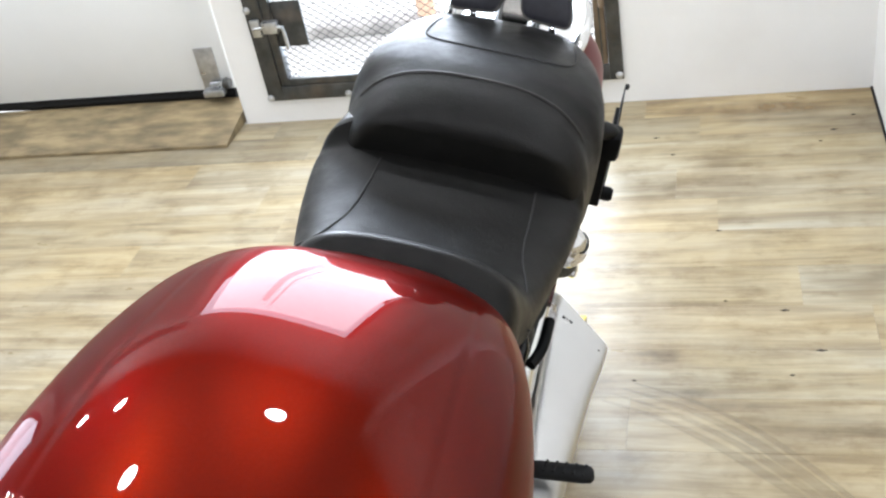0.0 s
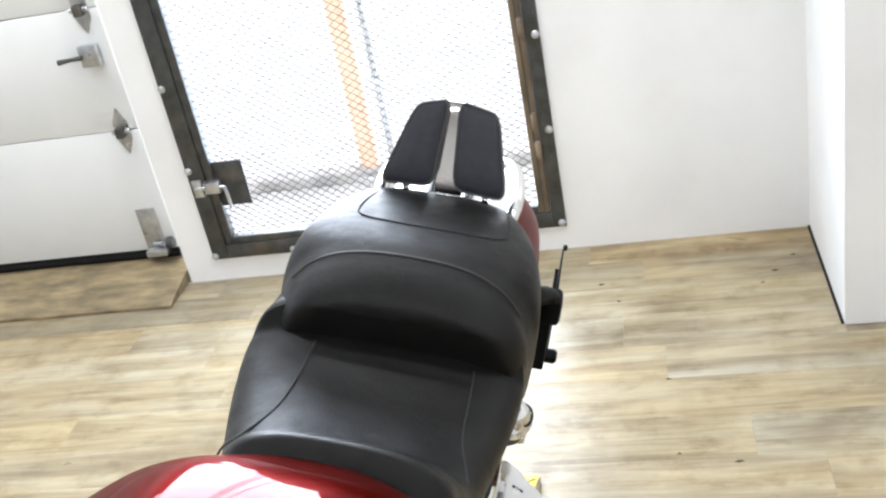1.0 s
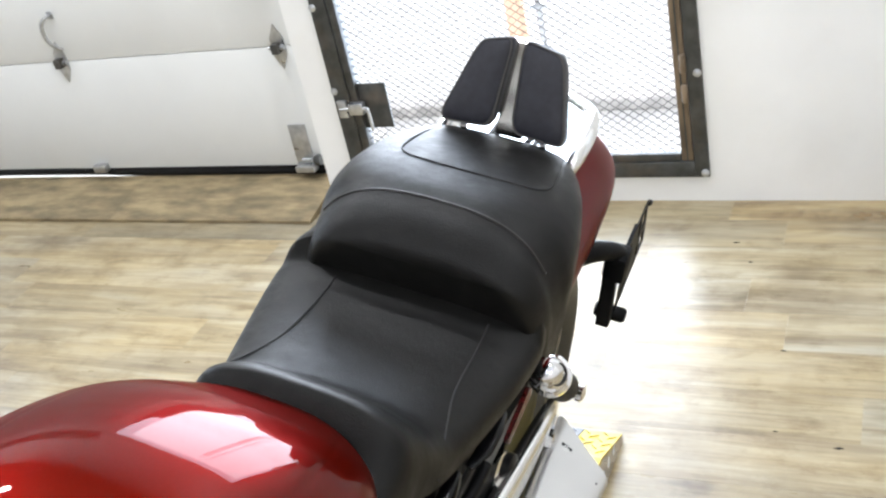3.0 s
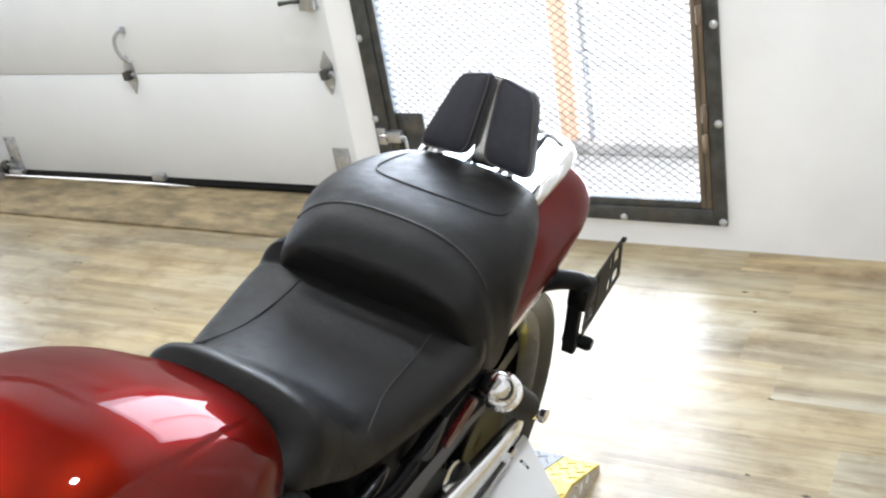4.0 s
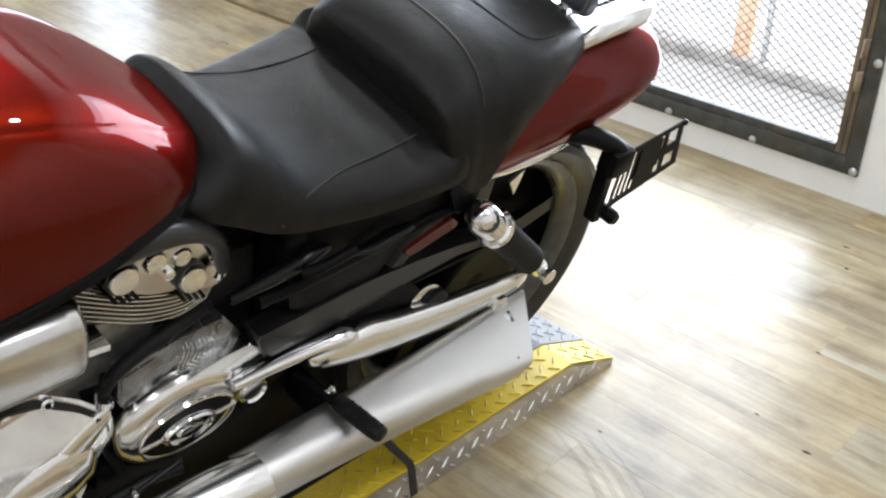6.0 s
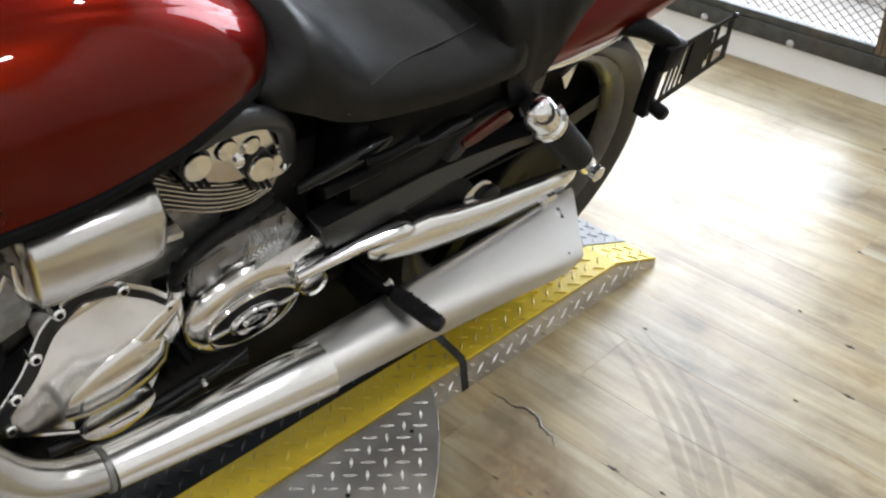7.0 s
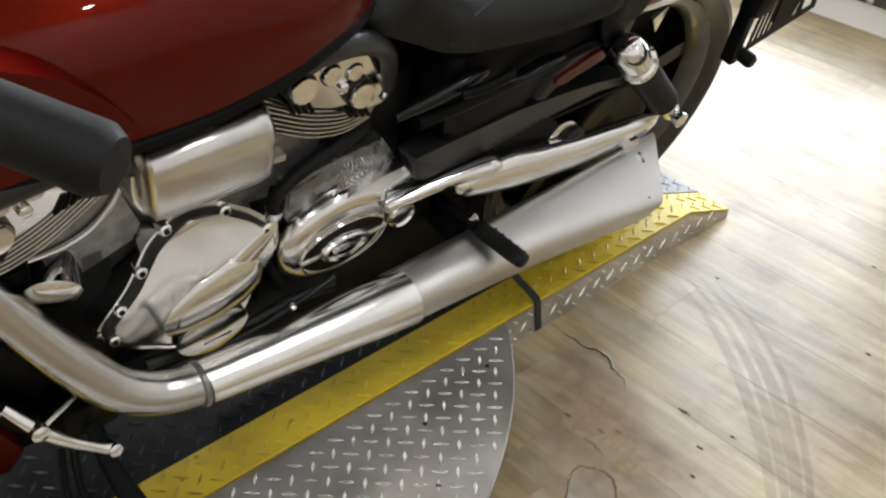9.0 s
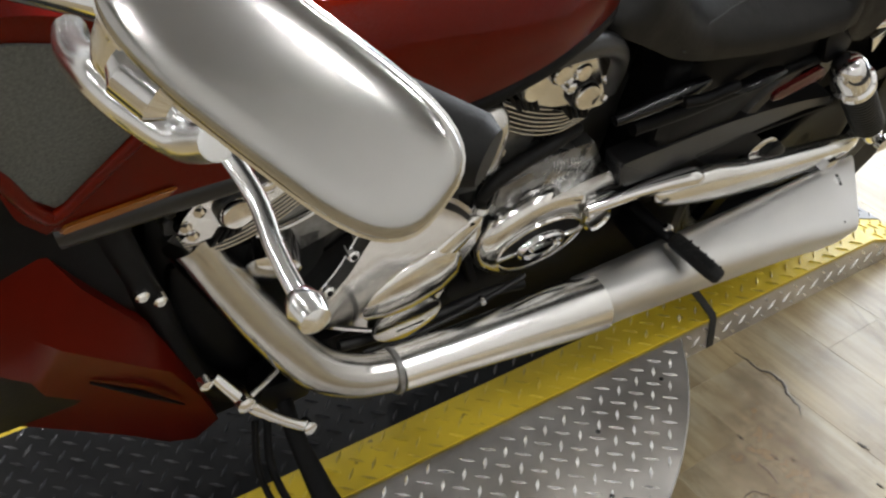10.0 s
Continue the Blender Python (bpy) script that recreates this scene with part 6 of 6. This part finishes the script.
VINYL = material("lifted_vinyl", (0.24, 0.20, 0.14), 0.4, grain=0.2, scale=30)
tear([(-0.262, 1.321), (-0.233, 1.328), (-0.208, 1.325), (-0.186, 1.337), (-0.155, 1.334), (-0.132, 1.320), (-0.100, 1.312), (-0.082, 1.295)], 0.0055)
tear([(-0.056, 1.153), (-0.032, 1.154), (-0.004, 1.147)], 0.003)
tear([(-0.016, 1.070), (-0.018, 1.100), (0.008, 1.119), (0.036, 1.121), (0.066, 1.096), (0.095, 1.05), (0.12, 1.0)], 0.006)
tear([(-0.014, 1.075), (0.010, 1.036), (0.045, 0.985), (0.07, 0.95)], 0.003)
ragged([(-0.012, 1.074), (-0.012, 1.096), (0.010, 1.113), (0.034, 1.115), (0.062, 1.090), (0.090, 1.045), (0.115, 0.995), (0.072, 0.955), (0.045, 0.990), (0.012, 1.038)], "bare_floor_patch", PATCH, "grey bare patch where the vinyl is torn away", 0.0009)
for x, y, a in ((0.020, 1.328, 0.012), (-0.11, 1.171, 0.008), (-0.046, 1.185, 0.008), (-0.025, 1.206, 0.006), (0.113, 1.341, 0.006), (0.159, 1.915, 0.010), (0.225, 1.778, 0.012), (-0.164, 1.68, 0.005), (0.09, 1.28, 0.007), (0.17, 1.10, 0.009)):
    ragged([(x - a, y), (x, y + a * 0.3), (x + a, y + a * 0.1), (x, y - a * 0.3)], "floor_chip", CRACK, "small dark chip in the floor", 0.0012)



def skid_material():
    m = bpy.data.materials.new("tyre_scuff")
    m.use_nodes = True
    nt = m.node_tree
    b = nt.nodes["Principled BSDF"]
    b.inputs["Base Color"].default_value = (0.15, 0.11, 0.07, 1)
    b.inputs["Roughness"].default_value = 0.5
    n = nt.nodes.new("ShaderNodeTexNoise")
    n.inputs["Scale"].default_value, n.inputs["Detail"].default_value = 9, 6
    r = nt.nodes.new("ShaderNodeMapRange")
    r.inputs[1].default_value, r.inputs[2].default_value, r.inputs[3].default_value, r.inputs[4].default_value = 0.30, 0.75, 0.10, 0.26
    co = nt.nodes.new("ShaderNodeTexCoord")
    nt.links.new(co.outputs["Object"], n.inputs["Vector"])
    nt.links.new(n.outputs["Fac"], r.inputs[0])
    nt.links.new(r.outputs[0], b.inputs["Alpha"])
    return m


SKID = skid_material()


def worn_or_dim_material():
    m = bpy.data.materials.new("worn_stained_or_dim_floor")
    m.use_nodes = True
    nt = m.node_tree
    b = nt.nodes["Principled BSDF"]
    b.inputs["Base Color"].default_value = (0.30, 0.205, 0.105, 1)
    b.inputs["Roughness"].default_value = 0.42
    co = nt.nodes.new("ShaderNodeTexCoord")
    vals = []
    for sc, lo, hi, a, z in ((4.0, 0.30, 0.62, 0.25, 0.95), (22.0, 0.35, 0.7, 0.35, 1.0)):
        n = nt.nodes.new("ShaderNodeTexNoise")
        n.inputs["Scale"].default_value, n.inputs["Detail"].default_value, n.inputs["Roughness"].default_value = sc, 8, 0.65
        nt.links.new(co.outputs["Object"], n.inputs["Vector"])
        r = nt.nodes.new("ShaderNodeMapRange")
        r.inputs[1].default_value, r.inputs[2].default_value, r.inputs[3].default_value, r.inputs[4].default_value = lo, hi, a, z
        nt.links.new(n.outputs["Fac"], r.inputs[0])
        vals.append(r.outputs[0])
    # the stain or dim band fades out towards its rim, by the height of the mesh's dome
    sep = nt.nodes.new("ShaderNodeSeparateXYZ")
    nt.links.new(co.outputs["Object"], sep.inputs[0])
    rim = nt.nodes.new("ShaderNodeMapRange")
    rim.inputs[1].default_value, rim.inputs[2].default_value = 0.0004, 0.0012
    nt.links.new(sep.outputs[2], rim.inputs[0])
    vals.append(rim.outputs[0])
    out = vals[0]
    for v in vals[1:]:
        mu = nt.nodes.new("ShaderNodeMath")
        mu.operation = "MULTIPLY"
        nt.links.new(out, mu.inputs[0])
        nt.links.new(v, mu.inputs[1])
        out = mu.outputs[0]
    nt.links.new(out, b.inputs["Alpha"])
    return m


WORN_DIM = worn_or_dim_material()


def stain_or_dim(cx, cy, rx, ry, turn, seed):
    """A low, uneven film of dirt, by the wall of painted dimness, a millimetre thick in its middle."""
    rnd = random.Random(seed)
    ph = [rnd.uniform(0, 6.28) for _ in range(4)]
    rings = []
    for f, h in ((1.0, 0.0003), (0.8, 0.0007), (0.55, 0.0011), (0.3, 0.0013), (0.05, 0.0014)):
        ring = []
        for i in range(48):
            a = 2 * math.pi * i / 48
            w = 1 + 0.16 * math.sin(2 * a + ph[0]) + 0.10 * math.sin(3 * a + ph[1]) + 0.06 * math.sin(7 * a + ph[2])
            x, y = rx * f * w * math.cos(a), ry * f * w * math.sin(a)
            c, s = math.cos(turn), math.sin(turn)
            ring.append((cx + x * c - y * s, cy + x * s + y * c, h))
        rings.append(ring)
    own = rings_to(bmesh.new(), rings, cap=False)
    own.verts.ensure_lookup_table()
    own.faces.new(own.verts[-48:])
    return structure("floor_stain", own, WORN_DIM, "brown worn and stained patch of the floor, by the wall a painted dim band", "floor mark", True)


stain_or_dim(-0.02, 1.16, 0.26, 0.15, -0.7, 1)
stain_or_dim(0.22, 0.80, 0.30, 0.16, -1.1, 2)
# wall foot: floor without the gate's glare, its dimness painted as a brown film
stain_or_dim(0.10, 2.87, 0.38, 0.05, 0.0, 5)


def skid(points, width):
    pts, _ = spline([Vector((x, y, 0)) for x, y in points], [0] * len(points), 8)
    bm = bmesh.new()
    rings = []
    for i, p in enumerate(pts):
        d = (pts[min(i + 1, len(pts) - 1)] - pts[max(i - 1, 0)]).normalized()
        s = Vector((-d.y, d.x, 0)) * width / 2 * (0.25 + 0.75 * math.sin(math.pi * (i + 0.2) / (len(pts) - 0.6)))
        rings.append([p - s + Vector((0, 0, 0.0016)), p - s * 0.4 + Vector((0, 0, 0.0018)), p + s * 0.4 + Vector((0, 0, 0.0018)), p + s + Vector((0, 0, 0.0016))])
    rings_to(bm, rings, cap=False, closed=False)
    return structure("floor_scuff", bm, SKID, "faint curved dark tyre scuff on the floor", "floor mark")


for off, wd in ((0.0, 0.022), (0.030, 0.018), (0.058, 0.024), (0.088, 0.014)):
    skid([(-0.229 + off * 0.75, 1.618 + off * 0.6), (-0.109 + off * 0.75, 1.567 + off * 0.6), (0.011 + off * 0.75, 1.489 + off * 0.6), (0.108 + off * 0.7, 1.408 + off * 0.5), (0.188 + off * 0.65, 1.329 + off * 0.4), (0.26 + off * 0.6, 1.24 + off * 0.3), (0.33 + off * 0.6, 1.13 + off * 0.3)], wd)
for x, y, a in ((0.02, 2.235, 0.007), (0.34, 2.72, 0.010), (0.40, 2.80, 0.007), (-0.10, 2.62, 0.006), (0.30, 2.66, 0.005), (-0.15, 2.72, 0.009), (0.16, 1.70, 0.005), (0.03, 1.95, 0.005), (0.12, 1.22, 0.005)):
    ragged([(x - a, y), (x, y + a * 0.35), (x + a, y + a * 0.1), (x, y - a * 0.35)], "floor_chip", CRACK, "small dark chip in the floor", 0.0014)

# ---- floor planks ----
sub = structure("floor", box(-6.15, 3.15, -5.15, WY, -0.06, -0.003), material("floor_joint_dark", (0.22, 0.175, 0.115), 0.8, grain=0.2, scale=10), "oak-look vinyl plank floor with worn patches", "floor")
PL_, PW = 1.22, 0.152
plank_mesh = {}


def plank(x0, x1, y0, y1):
    key = (round(x1 - x0, 3), round(y1 - y0, 3))
    if key not in plank_mesh:
        w, h = key
        g, c = 0.0002, 0.0003
        bm = bmesh.new()
        rings_to(bm, [[(g, g, -0.003), (w - g, g, -0.003), (w - g, h - g, -0.003), (g, h - g, -0.003)],
                      [(g, g, -c * 0.4), (w - g, g, -c * 0.4), (w - g, h - g, -c * 0.4), (g, h - g, -c * 0.4)],
                      [(g + c, g + c, 0), (w - g - c, g + c, 0), (w - g - c, h - g - c, 0), (g + c, h - g - c, 0)]])
        plank_mesh[key] = mesh_of(bm, "plank", PLANK, False)
    o = new("plank", plank_mesh[key])
    o.parent, o.location = sub, (x0, y0, 0)


y = 2.96 - 0.115
row = 0
rng = random.Random(4)
while y > -1.2:
    off = rng.uniform(0, PL_)
    x = -6.0 - off
    lim = 0.472 if y + PW > 2.42 else 3.0
    while x < lim:
        a, b = max(x, -6.0), min(x + PL_, lim)
        if b - a > 0.05:
            plank(a, b, y, y + PW if row else 2.96)
        x += PL_
    y -= PW
    row += 1
bm = box(-6.0, 3.0, -5.0, y + PW, -0.003, 0.0)
rest = part("plank_field", bm, PLANK, sub, smooth=False)
tagged(rest, "", "", "", "stuff")
